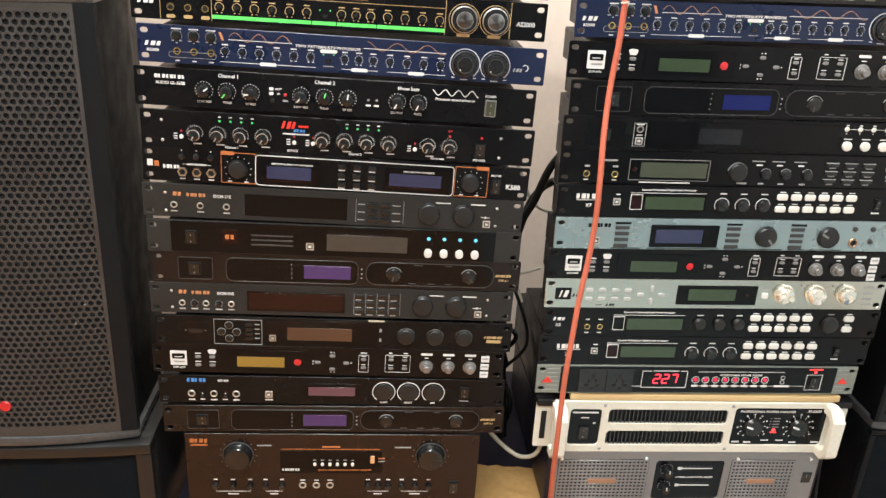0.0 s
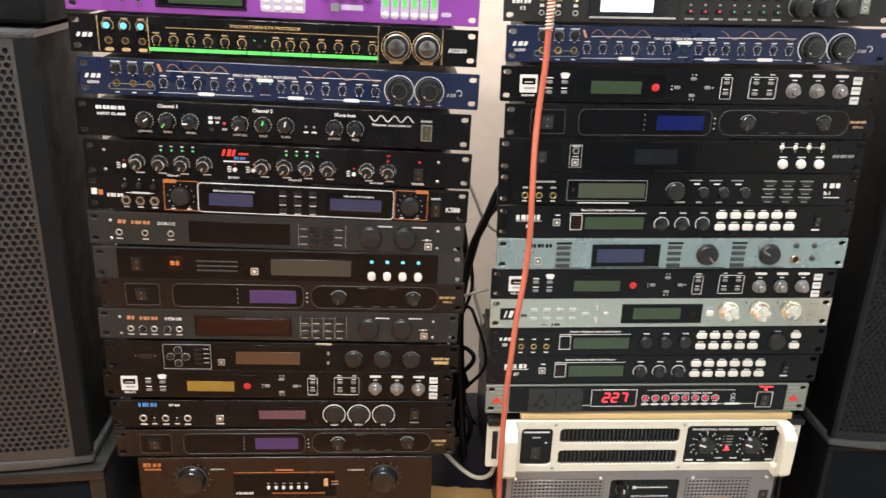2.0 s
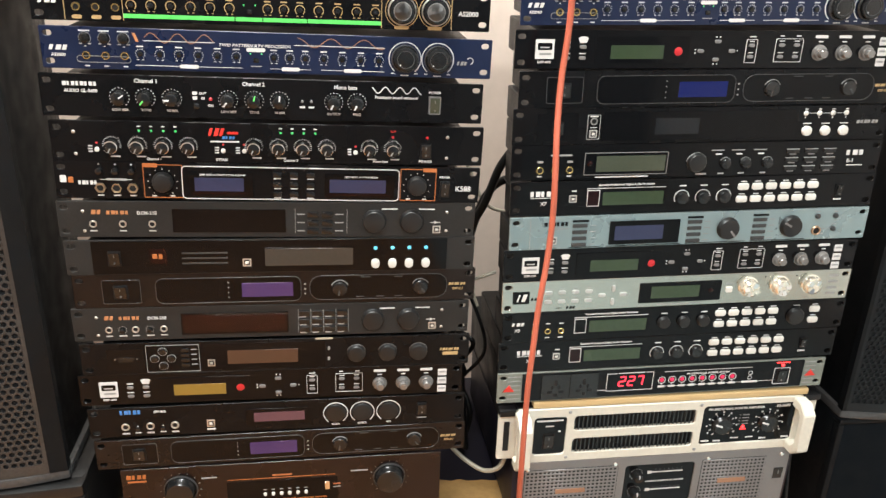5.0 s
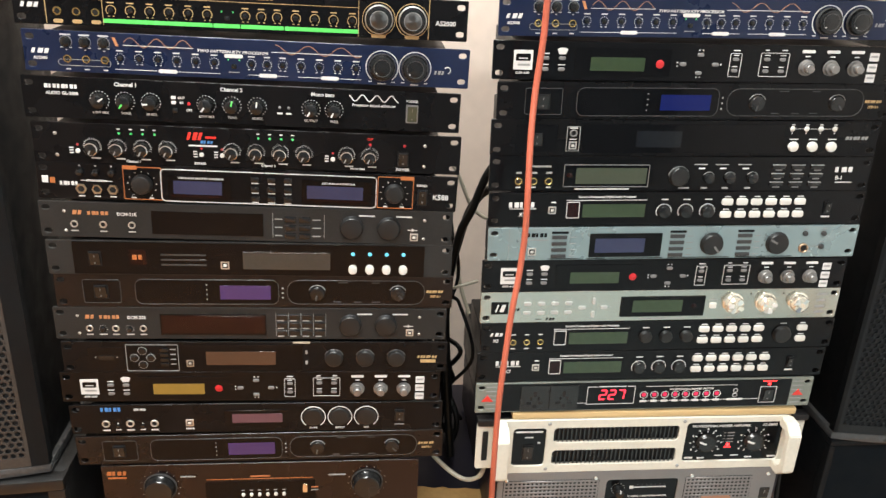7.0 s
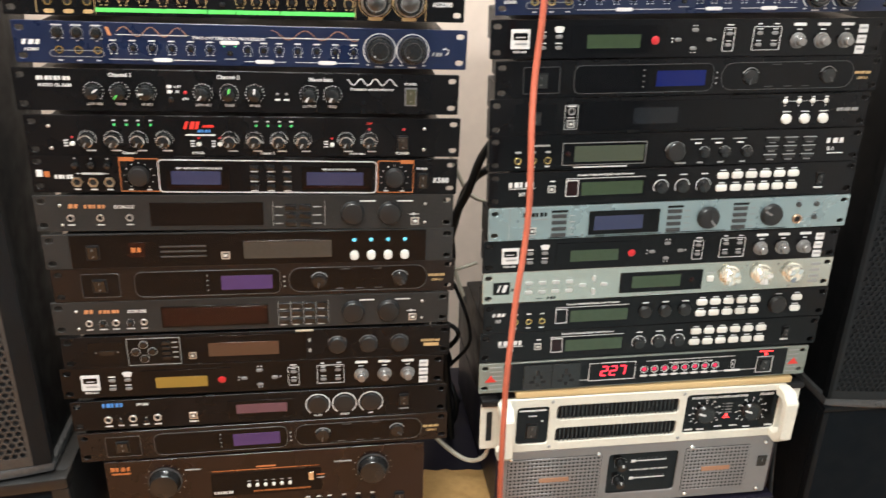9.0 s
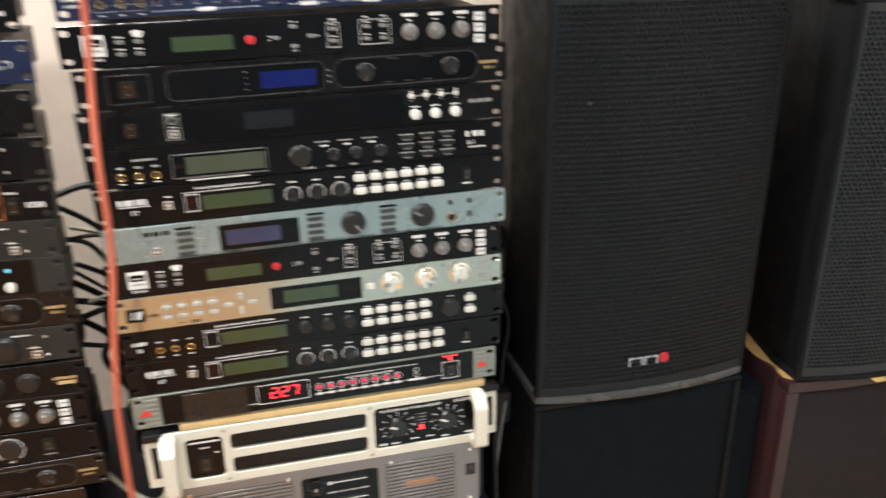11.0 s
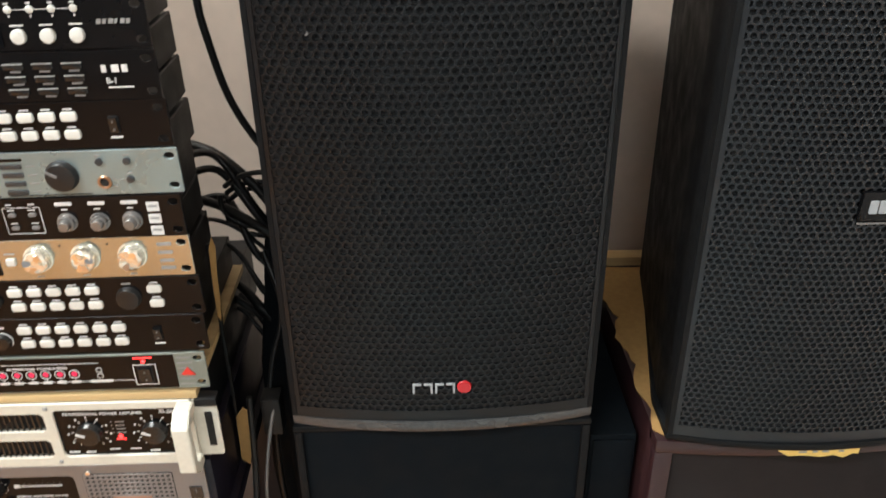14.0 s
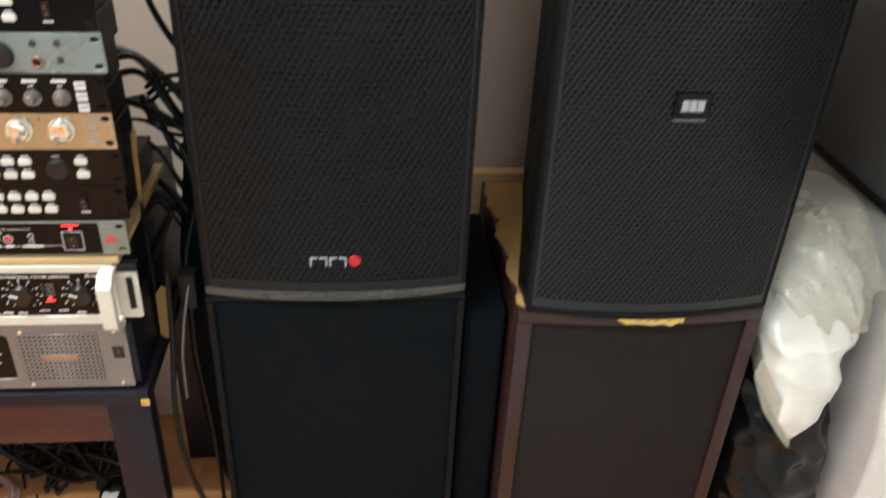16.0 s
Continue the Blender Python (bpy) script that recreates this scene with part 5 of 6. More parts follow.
display(u, 129, 4, 222, 35.5, LCD_D, sb=(136, 10, 200, 29), r=0.8, d=1.4)
for q, a in ((288, 140), (375, 300)):
    turned_knob(u, q, 20.5, 15.0, 7, KNOB_M, a, GREYK)
for q, v in ((411, 33), (436, 33), (436, 15)):
    push(u, q, v, 7.0, 7.0, DKEY, 2.4, 3.4), bar(u, q, v + 6, 6, 1.0, GREYPRINT)
socket(u, 412, 13, 6.5, mat("copper_socket", (0.55, 0.36, 0.24), 0.3, metal=1.0), 2.4)
plate(u, "printed_line", 418, 15, 432, 15.5, 0.4, GREYPRINT)
bar(u, 420, 8.5, 6, 1.4, GREYPRINT)

dsp_processor("black digital processor with green screen between two silver units", .245, 1.0185, 1.0232, RIGHT, LCD_G)

u = unit("polished silver audio processor with dark screen and three bright crystal knobs", .246, .974, .980, SILVER_M, group=RIGHT, category="audio processor")
p = plate(u, "badge_plate", 14, 13, 36, 30, 0.8, BLACK_G, 0.3, "dark square badge")
part("badge_block", cut([[(-0.006, -0.005), (-0.004, -0.005), (-0.001, 0.005), (-0.003, 0.005)]], 0.001, 0), WHITEPRINT, p)
part("badge_block", cut([[(0.000, -0.005), (0.005, -0.005), (0.008, 0.005), (0.003, 0.005)]], 0.001, 0), WHITEPRINT, p)
mark(u, 38, 19, 14, 3.4, 3, BLACK_G, 0.3)
for q in spread(61, 115, 4):
    for v in (27.5, 14.5):
        push(u, q, v, 10, 5, PALEKEY, 2.0, 2.0), bar(u, q, v + 5, 6, 0.9, GREYPRINT)
for q, v, w, h in ((148, 30, 4.4, 10), (148, 11, 4.4, 10), (133, 21, 9.5, 5), (162, 21, 9.5, 5)):
    push(u, q, v, w, h, PALEKEY, 2.0, 2.0)
for q, v in ((148, 38), (148, 3), (124, 21), (171, 21)):
    lamp_dot(u, q, v, 0.8, GREYPRINT, 0.4)
plate(u, "printed_symbol", 72, 4.4, 80, 5.0, 0.5, BLACK_G), mark(u, 86, 4.8, 13, 3, 3, BLACK_G, 0.3)
display(u, 184, 6.5, 297.5, 35, LCD_G, sb=(200, 13, 267, 30), r=0.6, d=1.2), lamp_dot(u, 283, 21, 4.6, LCD_R, 1.8)
bar(u, 240, 3.2, 62, 1.2, GREYPRINT)
push(u, 309, 21, 9, 8, WHITE, 2.4, 1.4), bar(u, 309, 29.5, 10, 1.4, GREYPRINT)
CRYSTAL = mat("clear_crystal_plastic", (0.86, 0.82, 0.70), 0.12, metal=0.75, grain=0.05, scale=90)
for q in (336, 381, 426):
    k = turned_knob(u, q, 24, 13.2, 8, CRYSTAL, skirt=1.06, label="bright crystal knob")
    part("knob_dome", cached(("icr",), lambda: lathe([(0.0120, 0.0078), (0.0112, 0.0102), (0.0088, 0.0118), (0.0070, 0.0112), (0.0040, 0.0116), (0, 0.0112)], 18)), CRYSTAL, k)
    for a in range(9):
        r = random.Random(a + q)
        part("facet", cached(("icf",), lambda: cut([[(-0.0022, 0.0034), (0.0022, 0.0034), (0.0033, 0.0098), (0.0, 0.0112), (-0.0033, 0.0098)]], 0.0009, -0.0004)), CHROME if a % 3 else CRYSTAL, k, m=pose(0, -0.0112, 0, 0, a * 40 + r.uniform(-8, 8), 0) @ pose(0, 0, 0, r.uniform(-16, 10), 0, r.uniform(-14, 14)))
    bar(u, q - 3, 3.6, 7, 1.1, GREYPRINT)
for q in (359, 404):
    lamp_dot(u, q, 37, 1.2, HOLE, 0.4)
for v in (35, 26, 17, 9):
    bar(u, 458, v, 14, 3.4, GREYPRINT, 0.4)

karaoke_preamp("black karaoke preamplifier with three gold sockets and ten white keys", .249, .930, .935, RIGHT, False)
karaoke_preamp("black karaoke preamplifier with twelve white keys above the power unit", .246, .886, .890, RIGHT, True)

u = unit("grey-green power sequencer with red digits and eight red lamps", .247, .8375, .8405, OLIVE, width=475.0, height=46.0, depth=0.26, group=RIGHT, category="power sequencer", foot=0.5)
plate(u, "window_panel", 34, 2, 443, 44, 0.7, BLACK_G, 1.0)
for a in (2, 443):
    for v in spread(6, 40, 6):
        plate(u, "rib", a + (12 if a < 9 else 2), v - 0.6, a + (30 if a < 9 else 18), v + 0.6, 0.7, GREYPRINT)
for q in (16, 455):
    part("badge_block", cut([[(-0.008, -0.004), (0.008, -0.004), (0.003, 0.0015), (0.0, 0.006), (-0.003, 0.0015)]], 0.0012, 0), REDPRINT, u, m=at(q, 22))
for q in (81, 121):
    s = plate(u, "mains_socket", q - 19.5, 2.5, q + 19.5, 41, 2.2, KNOB, 1.0, "black universal mains socket")
    for du, dv, w, h in ((0, 7, 4.5, 9), (-8, -7, 7, 4), (8, -7, 7, 4), (0, -12, 5, 5), (-5, 0, 3, 6), (5, 0, 3, 6)):
        part("socket_hole", cached(("mh", w, h), lambda: cut([rounded(-w / 2000, -h / 2000, w / 2000, h / 2000, 0.001)], 0.0024, -0.0015)), HOLE, s, m=at(du, dv))
outline(u, 153, 10, 220, 38, 0.8, WHITEPRINT, 1.0, 1.0)
bar(u, 188, 38, 42, 2.4, BLACK_G, 1.1), bar(u, 188, 38, 38, 1.2, WHITEPRINT, 1.3)
plate(u, "printed_line", 141, 12, 153, 12.7, 1.0, WHITEPRINT)
seven_segments(u, "227", 188, 25, 14.0)
words(u, "PROFESSIONAL POWER SYSTEM", 300, 31.5, 2.8, d=1.0, stretch=1.1)
plate(u, "printed_line", 235, 36.4, 365, 37.0, 1.0, WHITEPRINT)
plate(u, "printed_line", 228, 13.2, 398, 13.8, 0.9, WHITEPRINT)
for q in spread(233, 337, 8):
    lamp_dot(u, q, 23.5, 3.9, GLOW_P, 1.6)
    printed_arc(u, q, 23.5, 5.2, 0.7, -179, 179, WHITEPRINT, 1.2)
    plate(u, "label_bar", q - 5, 12, q + 5, 15, 1.2, WHITEPRINT, 1.4)
    plate(u, "printed_line", q - 0.3, 15, q + 0.3, 19, 1.0, WHITEPRINT)
for v in (27.5, 20):
    printed_arc(u, 363.5, v, 3.0, 0.7, -179, 179, WHITEPRINT, 1.0)
plate(u, "label_bar", 352, 12, 376, 15, 1.2, WHITEPRINT, 1.4)
switch(u, 411, 20, 16, 22), outline(u, 399, 7, 423, 33, 0.8, WHITEPRINT, 0.8, 1.0)
# the bar above the lamp glows too, though it is no lamp
lamp_dot(u, 411, 37, 2.6, GLOW_R, 2.2), bar(u, 411, 41.5, 20, 1.2, GLOW_R, 1.0)
for q, v in ((442, 42), (438, 4)):
    lamp_dot(u, q, v, 1.6, GREYPRINT, 0.6)

board = slab("plywood_board", 0.300, 0.991, 0.6766, 0.706, 1.26, 0.6862, PLY, None, 0.001, "thin raw plywood board lying on the white amplifier", "board")

# white power amplifier with its handles
amp = thing("power_amplifier", "cream white power amplifier with two handles and long vents", "amplifier", pose(0.252, FRONT, 0.589), RIGHT)
w, h = 466, 86.5


def amp_front():
    loops = [rounded(0.026, 0, 0.446, 0.0865, 0.003)]
    for a, b, c, e in ((50, 11, 97, 74), (107, 49, 287, 74), (107, 12, 287, 37), (297, 12, 440, 78)):
        loops.append(rounded(a / 1000, b / 1000, c / 1000, e / 1000, 0.006, 5)[::-1])
    return cut(loops, 0.004, 0.003)


part("front_panel", amp_front(), CREAM, amp)
part("case", done(box_bm(0.026, 0.0035, 0.0, 0.446, 0.36, 0.0860, 0.002)), BLACK, amp)
for a, b in ((0.0, 0.027), (0.445, 0.472)):
    part("ear", cut([rounded(a, 0.006, b, 0.084, 0.003)], -0.001, 0.005), CREAM, amp)
for a in (50, 297):
    plate(amp, "control_plate", a - 0.5, 10.5, 97.5 if a == 50 else 440.5, 74.5 if a == 50 else 78.5, 0.6, BLACK_G, 6)
for v in (49, 12):
    for q in spread(109, 285, 30):
        plate(amp, "vent_rib", q - 1.0, v, q + 1.0, v + 25, 0.9, KNOB)
for q, v in ((100, 81), (292, 81), (100, 6), (292, 6)):
    part("screw", cached(("screw", 2.6), lambda: lathe([(0, 0.0056), (0.0018, 0.0054), (0.0026, 0.0046), (0.0026, 0.003)], 14)), GREYPRINT, amp, m=at(q, v))
bar(amp, 73.5, 66, 38, 2.6, WHITEPRINT, 0.9), bar(amp, 73.5, 57, 12, 1.8, WHITEPRINT, 0.9), bar(amp, 88, 48, 4, 2.4, WHITEPRINT, 0.9)
switch(amp, 73, 32, 17, 26)
words(amp, "PROFESSIONAL POWER AMPLIFIER", 349, 70, 3.6, d=1.0, stretch=1.08)
words(amp, "Xi-2600", 420, 71, 4.6, d=1.0, shear=0.2)
for q in (330, 401):
    turned_knob(amp, q, 43, 14.5, 8, KNOB, 290), scale_marks(amp, q, 42, 18.5, 11, size=0.8, length=3.2, d=0.9)
    scale_marks(amp, q, 42, 23.0, 9, size=2.2, d=0.9, a0=-120, a1=120), bar(amp, q - 4, 16, 11, 2.2, WHITEPRINT, 0.9)
for v in (58, 53, 48, 43):
    bar(amp, 365, v, 10, 1.6, GREYK, 0.9), bar(amp, 356, v, 2, 1.4, GREYK, 0.9)
# the bar below the lamp shares its red glow without being a lamp
lamp_dot(amp, 363, 38, 3.0, GLOW_R, 2.0), bar(amp, 363, 34, 10, 1.2, GLOW_R, 1.0)
for q in (308, 432):
    bar(amp, q, 16.5, 12, 2.6, WHITEPRINT, 0.9)
bar(amp, 353, 19.5, 12, 1.6, WHITEPRINT, 0.9), bar(amp, 376, 19.5, 12, 1.6, WHITEPRINT, 0.9)


def handle_mesh():
    """A cast grip: a flat bar that stands off the panel on two chamfered arms."""
    loop = [(0.0, 0.0), (0.018, 0.0), (0.032, 0.013), (0.032, 0.073), (0.018, 0.086), (0.0, 0.086), (0.0, 0.073), (0.014, 0.073), (0.021, 0.066), (0.021, 0.020), (0.014, 0.013), (0.0, 0.013)]
    mesh = cut([loop], 0.009, 0.009)
    mesh.transform(Matrix.Rotation(radians(-90), 4, "Z"))
    bm = bmesh.new()
    bm.from_mesh(mesh)
    bmesh.ops.bevel(bm, geom=[e for e in bm.edges if e.is_manifold and e.calc_face_angle(0) > 0.6], offset=0.0012, segments=2, affect="EDGES")
    return done(bm, "handle")


grip = handle_mesh()
for x in (0.031, 0.441):
    part("handle", grip, CREAM, amp, "cast cream handle", pose(x, -0.003, 0.0))
for x in (0.012, 0.462):
    part("vent_rib", cut([rounded(-0.004, 0.02, 0.004, 0.068, 0.001)], 0.0002, 0.0), HOLE, amp, m=pose(x, 0, 0))
    part("clamp", done(box_bm(-0.012, -0.004, 0.078, 0.012, 0.012, 0.088, 0.002)), BLACK, amp, "small black clamp", pose(x, 0, 0))

# grey power amplifier on the table
low = thing("power_amplifier", "warm grey power amplifier with mesh vents on the table", "amplifier", pose(0.286, FRONT, 0.480), RIGHT)
part("front_panel", cut([rounded(0, 0.004, 0.412, 0.107, 0.002), rounded(0.158, 0.020, 0.265, 0.092, 0.006, 4)[::-1]], 0.003, 0.002), GREYAMP, low)
part("case", done(box_bm(-0.008, 0.0025, 0.004, 0.420, 0.34, 0.106, 0.003)), LEGDARK, low)
plate(low, "control_plate", 157, 19, 266, 93, 0.5, BLACK_G, 6)
for a, b in ((8, 147), (275, 376)):
    plate(low, "mesh_backing", a, 16, b, 94, 3.3, HOLE, 2)
    for q in spread(a + 2, b - 2, 23 if a < 100 else 17):
        plate(low, "mesh_wire", q - 1.2, 17, q + 1.2, 93, 4.2, GREYAMP)
    for v in spread(18, 92, 13):
        plate(low, "mesh_wire", a + 1, v - 1.2, b - 1, v + 1.2, 4.6, GREYAMP)
    plate(low, "badge_bar", (a + b) / 2 - 22, 52, (a + b) / 2 + 22, 59, 5.2, mat_bronze, 1)
for q, v in ((12, 97), (141, 97), (12, 12), (141, 12), (283, 97), (398, 97), (283, 12), (398, 12)):
    part("screw", cached(("screw", 3.4), lambda: lathe([(0, 0.0066), (0.0024, 0.0062), (0.0034, 0.0048), (0.0034, 0.003)], 14)), CHROME, low, m=at(q, v))
for v in (76, 45):
    turned_knob(low, 177, v - 2, 7, 14, KNOB, 0), scale_marks(low, 177, v - 2, 9.5, 11, size=0.8, d=0.8)
    bar(low, 222, v, 52, 1.6, WHITEPRINT, 0.9), plate(low, "printed_symbol", 194, v - 2.5, 200, v + 2.5, 0.9, WHITEPRINT)
    for q in spread(206, 246, 7):
        lamp_dot(low, q, v + 4, 0.9, GREYK, 0.9)
words(low, "UNIVERSAL AUDIO POWER AMPLIFIER", 222, 60, 2.4, d=0.9)
switch(low, 399, 56, 19, 36, BLACK_G)
for x in (0.04, 0.37):
    for y in (0.04, 0.30):
        part("foot", cached(("lowfoot",), lambda: lathe([(0, 0.0), (0.012, 0.0), (0.013, 0.007), (0, 0.007)], 12)), RUBBER, low, m=pose(x, y, -0.002, -90))

# ---- cords, cables and loose things ----
cord = thing("hanging_cord", "orange-red cord hanging in front of the second stack", "cord", pose(0, 0, 0))
tube("cord_run", [(0.290, 0.935, 1.60), (0.287, 0.932, 1.36), (0.2845, 0.929, 1.24), (0.2833, 0.928, 1.19), (0.2790, 0.925, 1.14), (0.2760, 0.915, 1.09), (0.2752, 0.904, 1.04), (0.2752, 0.899, 0.99), (0.2714, 0.894, 0.94), (0.2645, 0.887, 0.89), (0.2595, 0.879, 0.84), (0.2552, 0.872, 0.79), (0.2540, 0.869, 0.74), (0.2535, 0.866, 0.69), (0.2554, 0.872, 0.64), (0.259, 0.880, 0.58), (0.262, 0.880, 0.48), (0.256, 0.86, 0.30), (0.246, 0.84, 0.12), (0.20, 0.80, 0.006), (0.05, 0.70, 0.005)], 0.0036, CORD, cord)
bm_pts = [(0.2845 + 0.016 * i * 0.0011 + 0.0040 * math.cos(i * 1.3), 0.9292 + 0.02 * i * 0.0011 + 0.0040 * math.sin(i * 1.3), 1.232 + i * 0.0008) for i in range(0, 200)]
tube("spiral_wrap", bm_pts, 0.0011, COILWRAP, cord, "pale spiral wrap round the cord")

tube("white_cable", [(0.15, 1.30, 0.86), (0.20, 1.33, 0.83), (0.24, 1.33, 0.80), (0.27, 1.32, 0.70), (0.30, 1.30, 0.62)], 0.0035, WHITECABLE, None, "dull white cable against the wall between the stacks", "cable")
tube("white_cable", [(0.221, 1.24, 0.97), (0.235, 1.24, 0.956), (0.247, 1.24, 0.93), (0.261, 1.24, 0.899), (0.279, 1.24, 0.881), (0.303, 1.24, 0.872), (0.329, 1.24, 0.85)], 0.0028, WHITECABLE, None, "dull white cable hanging from the first stack", "cable")
tube("white_cable", [(0.15, 1.07, 0.63), (0.185, 1.055, 0.592), (0.215, 1.04, 0.564), (0.243, 1.025, 0.552), (0.264, 1.013, 0.567), (0.270, 1.013, 0.60), (0.266, 1.03, 0.64)], 0.0034, WHITECABLE, None, "dull white cable looping between the two stacks", "cable")
tube("white_cable", [(0.25, 1.06, 0.853), (0.225, 1.05, 0.850), (0.205, 1.08, 0.83), (0.19, 1.16, 0.80)], 0.0022, WHITECABLE, None, "thin white lead behind the silver processor", "cable")
for i in range(11):
    rng = random.Random(40 + i)
    x, y = 0.205 + rng.random() * 0.055, 1.20 + rng.random() * 0.06
    pts = [(0.13 + rng.random() * 0.04, y, 0.93 - 0.021 * i + rng.uniform(-0.03, 0.03)), (x - 0.02, y + 0.01, 0.91 - 0.021 * i + rng.uniform(-0.05, 0.02))]
    for k in range(4):
        pts.append((x + rng.uniform(-0.025, 0.02), y + rng.uniform(-0.03, 0.03), 0.82 - 0.03 * i * 0.5 - k * 0.075))
    tube("black_cable", [p if p[2] > 0.486 else (p[0], p[1], 0.486) for p in pts], rng.choice((0.003, 0.004, 0.005)), RUBBER, None, "black cable tangled between the two stacks", "cable")
tube("black_cable", [(0.285, 1.15, 1.00), (0.268, 1.155, 0.97), (0.252, 1.16, 0.92), (0.235, 1.17, 0.87), (0.222, 1.17, 0.76), (0.228, 1.16, 0.62), (0.238, 1.15, 0.50)], 0.006, RUBBER, None, "thick black cable hanging beside the second stack", "cable")
tube("black_cable", [(0.282, 1.17, 0.95), (0.262, 1.18, 0.93), (0.244, 1.19, 0.88), (0.226, 1.20, 0.75), (0.24, 1.20, 0.55)], 0.006, RUBBER, None, "thick black cable hanging beside the second stack", "cable")
# right of the second stack
tube("black_cable", [(0.62, 1.24, 1.16), (0.70, 1.22, 1.10), (0.715, 1.21, 1.02), (0.735, 1.21, 0.93), (0.775, 1.22, 0.85), (0.815, 1.24, 0.79), (0.835, 1.25, 0.70)], 0.0045, RUBBER, None, "black lead running from the stack behind the loudspeaker", "cable")
for i in range(12):
    rng = random.Random(500 + i)
    z = 0.86 - 0.022 * i
    sag = rng.uniform(0.06, 0.16)
    pts = [(0.64, 1.24 + rng.uniform(0, 0.04), z), (0.70, 1.22 + rng.uniform(0, 0.04), z + rng.uniform(-0.02, 0.03)), (0.735 + rng.uniform(0, 0.03), 1.20 + rng.uniform(0, 0.05), z - sag * 0.4),
           (0.76 + rng.uniform(0, 0.04), 1.21 + rng.uniform(0, 0.05), z - sag), (0.80 + rng.uniform(0, 0.04), 1.25 + rng.uniform(0, 0.06), z - sag * rng.uniform(0.6, 1.5)),
           (0.84, 1.40 + rng.uniform(0, 0.03), z - sag * 1.8), (0.83, 1.42, 0.2), (0.80, 1.42, 0.006)]
    tube("black_cable", pts, rng.choice((0.003, 0.0036, 0.0048, 0.006)), RUBBER, None, "black cable bundled between the stack and the loudspeaker", "cable")
for i, (z, r) in enumerate(((0.80, 0.055), (0.79, 0.045), (0.775, 0.05))):
    tube("black_cable", [(0.70 + r + r * math.cos(a), 1.22 + 0.01 * i, z + 0.7 * r * math.sin(a)) for a in spread(2.6, -3.4, 12)], 0.0034, RUBBER, None, "loop of black cable behind the stack", "cable")
tube("black_cable", [(0.742, 1.06, 0.62), (0.740, 1.045, 0.52), (0.736, 1.02, 0.42), (0.742, 1.01, 0.32), (0.758, 1.02, 0.22), (0.785, 1.04, 0.12), (0.79, 1.10, 0.02)], 0.0040, RUBBER, None, "black mains lead hanging beside the table leg", "cable")
tube("grey_lead", [(0.768, 1.075, 0.60), (0.760, 1.068, 0.565), (0.752, 1.062, 0.52), (0.746, 1.058, 0.47), (0.744, 1.058, 0.40)], 0.0022, GREYK, None, "pale grey stiff lead beside the table", "cable")
adapter = thing("power_adapter", "black mains adapter hanging among the cables", "adapter", pose(0.762, 1.085, 0.55))
part("body", done(box_bm(-0.012, -0.014, 0.0, 0.012, 0.014, 0.055, 0.004)), RUBBER, adapter)
tube("lead", [(0, 0, 0.065), (0.006, 0.01, 0.10), (0.02, 0.03, 0.16), (0.0, 0.06, 0.22)], 0.0035, RUBBER, adapter)
tube("lead", [(0, 0, 0.004), (-0.004, 0.01, -0.1), (0.004, 0.02, -0.3), (0.0, 0.03, -0.548)], 0.0035, RUBBER, adapter)


def torn_sheet(name, pts, z, thick, material, label, category):
    """A sheet of card or paper lying flat, with a ragged outline."""
    rng = random.Random(len(pts) * 7)
    loop = []
    for (xa, ya), (xb, yb) in zip(pts, pts[1:] + pts[:1]):
        n = max(1, int(math.hypot(xb - xa, yb - ya) / 0.012))
        for i in range(n):
            t = i / n
            loop.append((xa + (xb - xa) * t + rng.uniform(-0.003, 0.003), ya + (yb - ya) * t + rng.uniform(-0.003, 0.003)))
    bm = bmesh.new()
    low_v = [bm.verts.new((x, y, z)) for x, y in loop]
    top_v = [bm.verts.new((x, y, z + thick)) for x, y in loop]
    bm.faces.new(low_v[::-1]), bm.faces.new(top_v)
    for i in range(len(loop)):
        j = (i + 1) % len(loop)
        bm.faces.new((low_v[i], low_v[j], top_v[j], top_v[i]))
    bmesh.ops.triangulate(bm, faces=[f for f in bm.faces if len(f.verts) > 4])
    return tagged(part(name, done(bm, name), material, None), label, category)


torn_sheet("cardboard_sheet", [(1.222, 1.005), (1.30, 1.02), (1.35, 1.1), (1.35, 1.385), (1.218, 1.39), (1.212, 1.30), (1.223, 1.25), (1.210, 1.20), (1.222, 1.14), (1.212, 1.10), (1.220, 1.05), (1.213, 1.02)], 0.5902, 0.0016, CARD, "torn yellow-brown cardboard under the loudspeaker", "cardboard")
slab("plywood_strip", 1.175, 1.395, 0.0, 1.335, 1.42, 0.605, PLY, None, 0.002, "raw plywood strip standing behind the subwoofer", "board")
scrap = thing("paper_scrap", "torn yellow printed paper folded over the subwoofer's edge", "paper", pose(1.392, 0.983, 0.596))
part("sheet", cut([[(-0.052, 0.002), (-0.046, -0.006), (-0.034, -0.014), (-0.016, -0.0135), (0.004, -0.0165), (0.018, -0.014), (0.030, -0.0185), (0.040, -0.012), (0.046, -0.013), (0.047, 0.003), (0.0, 0.0036), (-0.048, 0.004)]], 0.0065, -0.005), PAPER, scrap)
for i, (a, b) in enumerate(((-0.018, 0.009), (-0.004, 0.006), (0.008, 0.008), (0.026, 0.006))):
    part("printed_bar", cut([rounded(a - b / 2, -0.0095, a + b / 2, -0.0065, 0.0008)], 0.0068, -0.006), GREYPRINT, scrap)
torn_sheet("cardboard_sheet", [(1.455, 0.990), (1.50, 0.987), (1.54, 0.996), (1.545, 1.04), (1.46, 1.05)], 0.5905, 0.0014, CARD, "torn sliver of yellow cardboard under the loudspeaker", "cardboard")
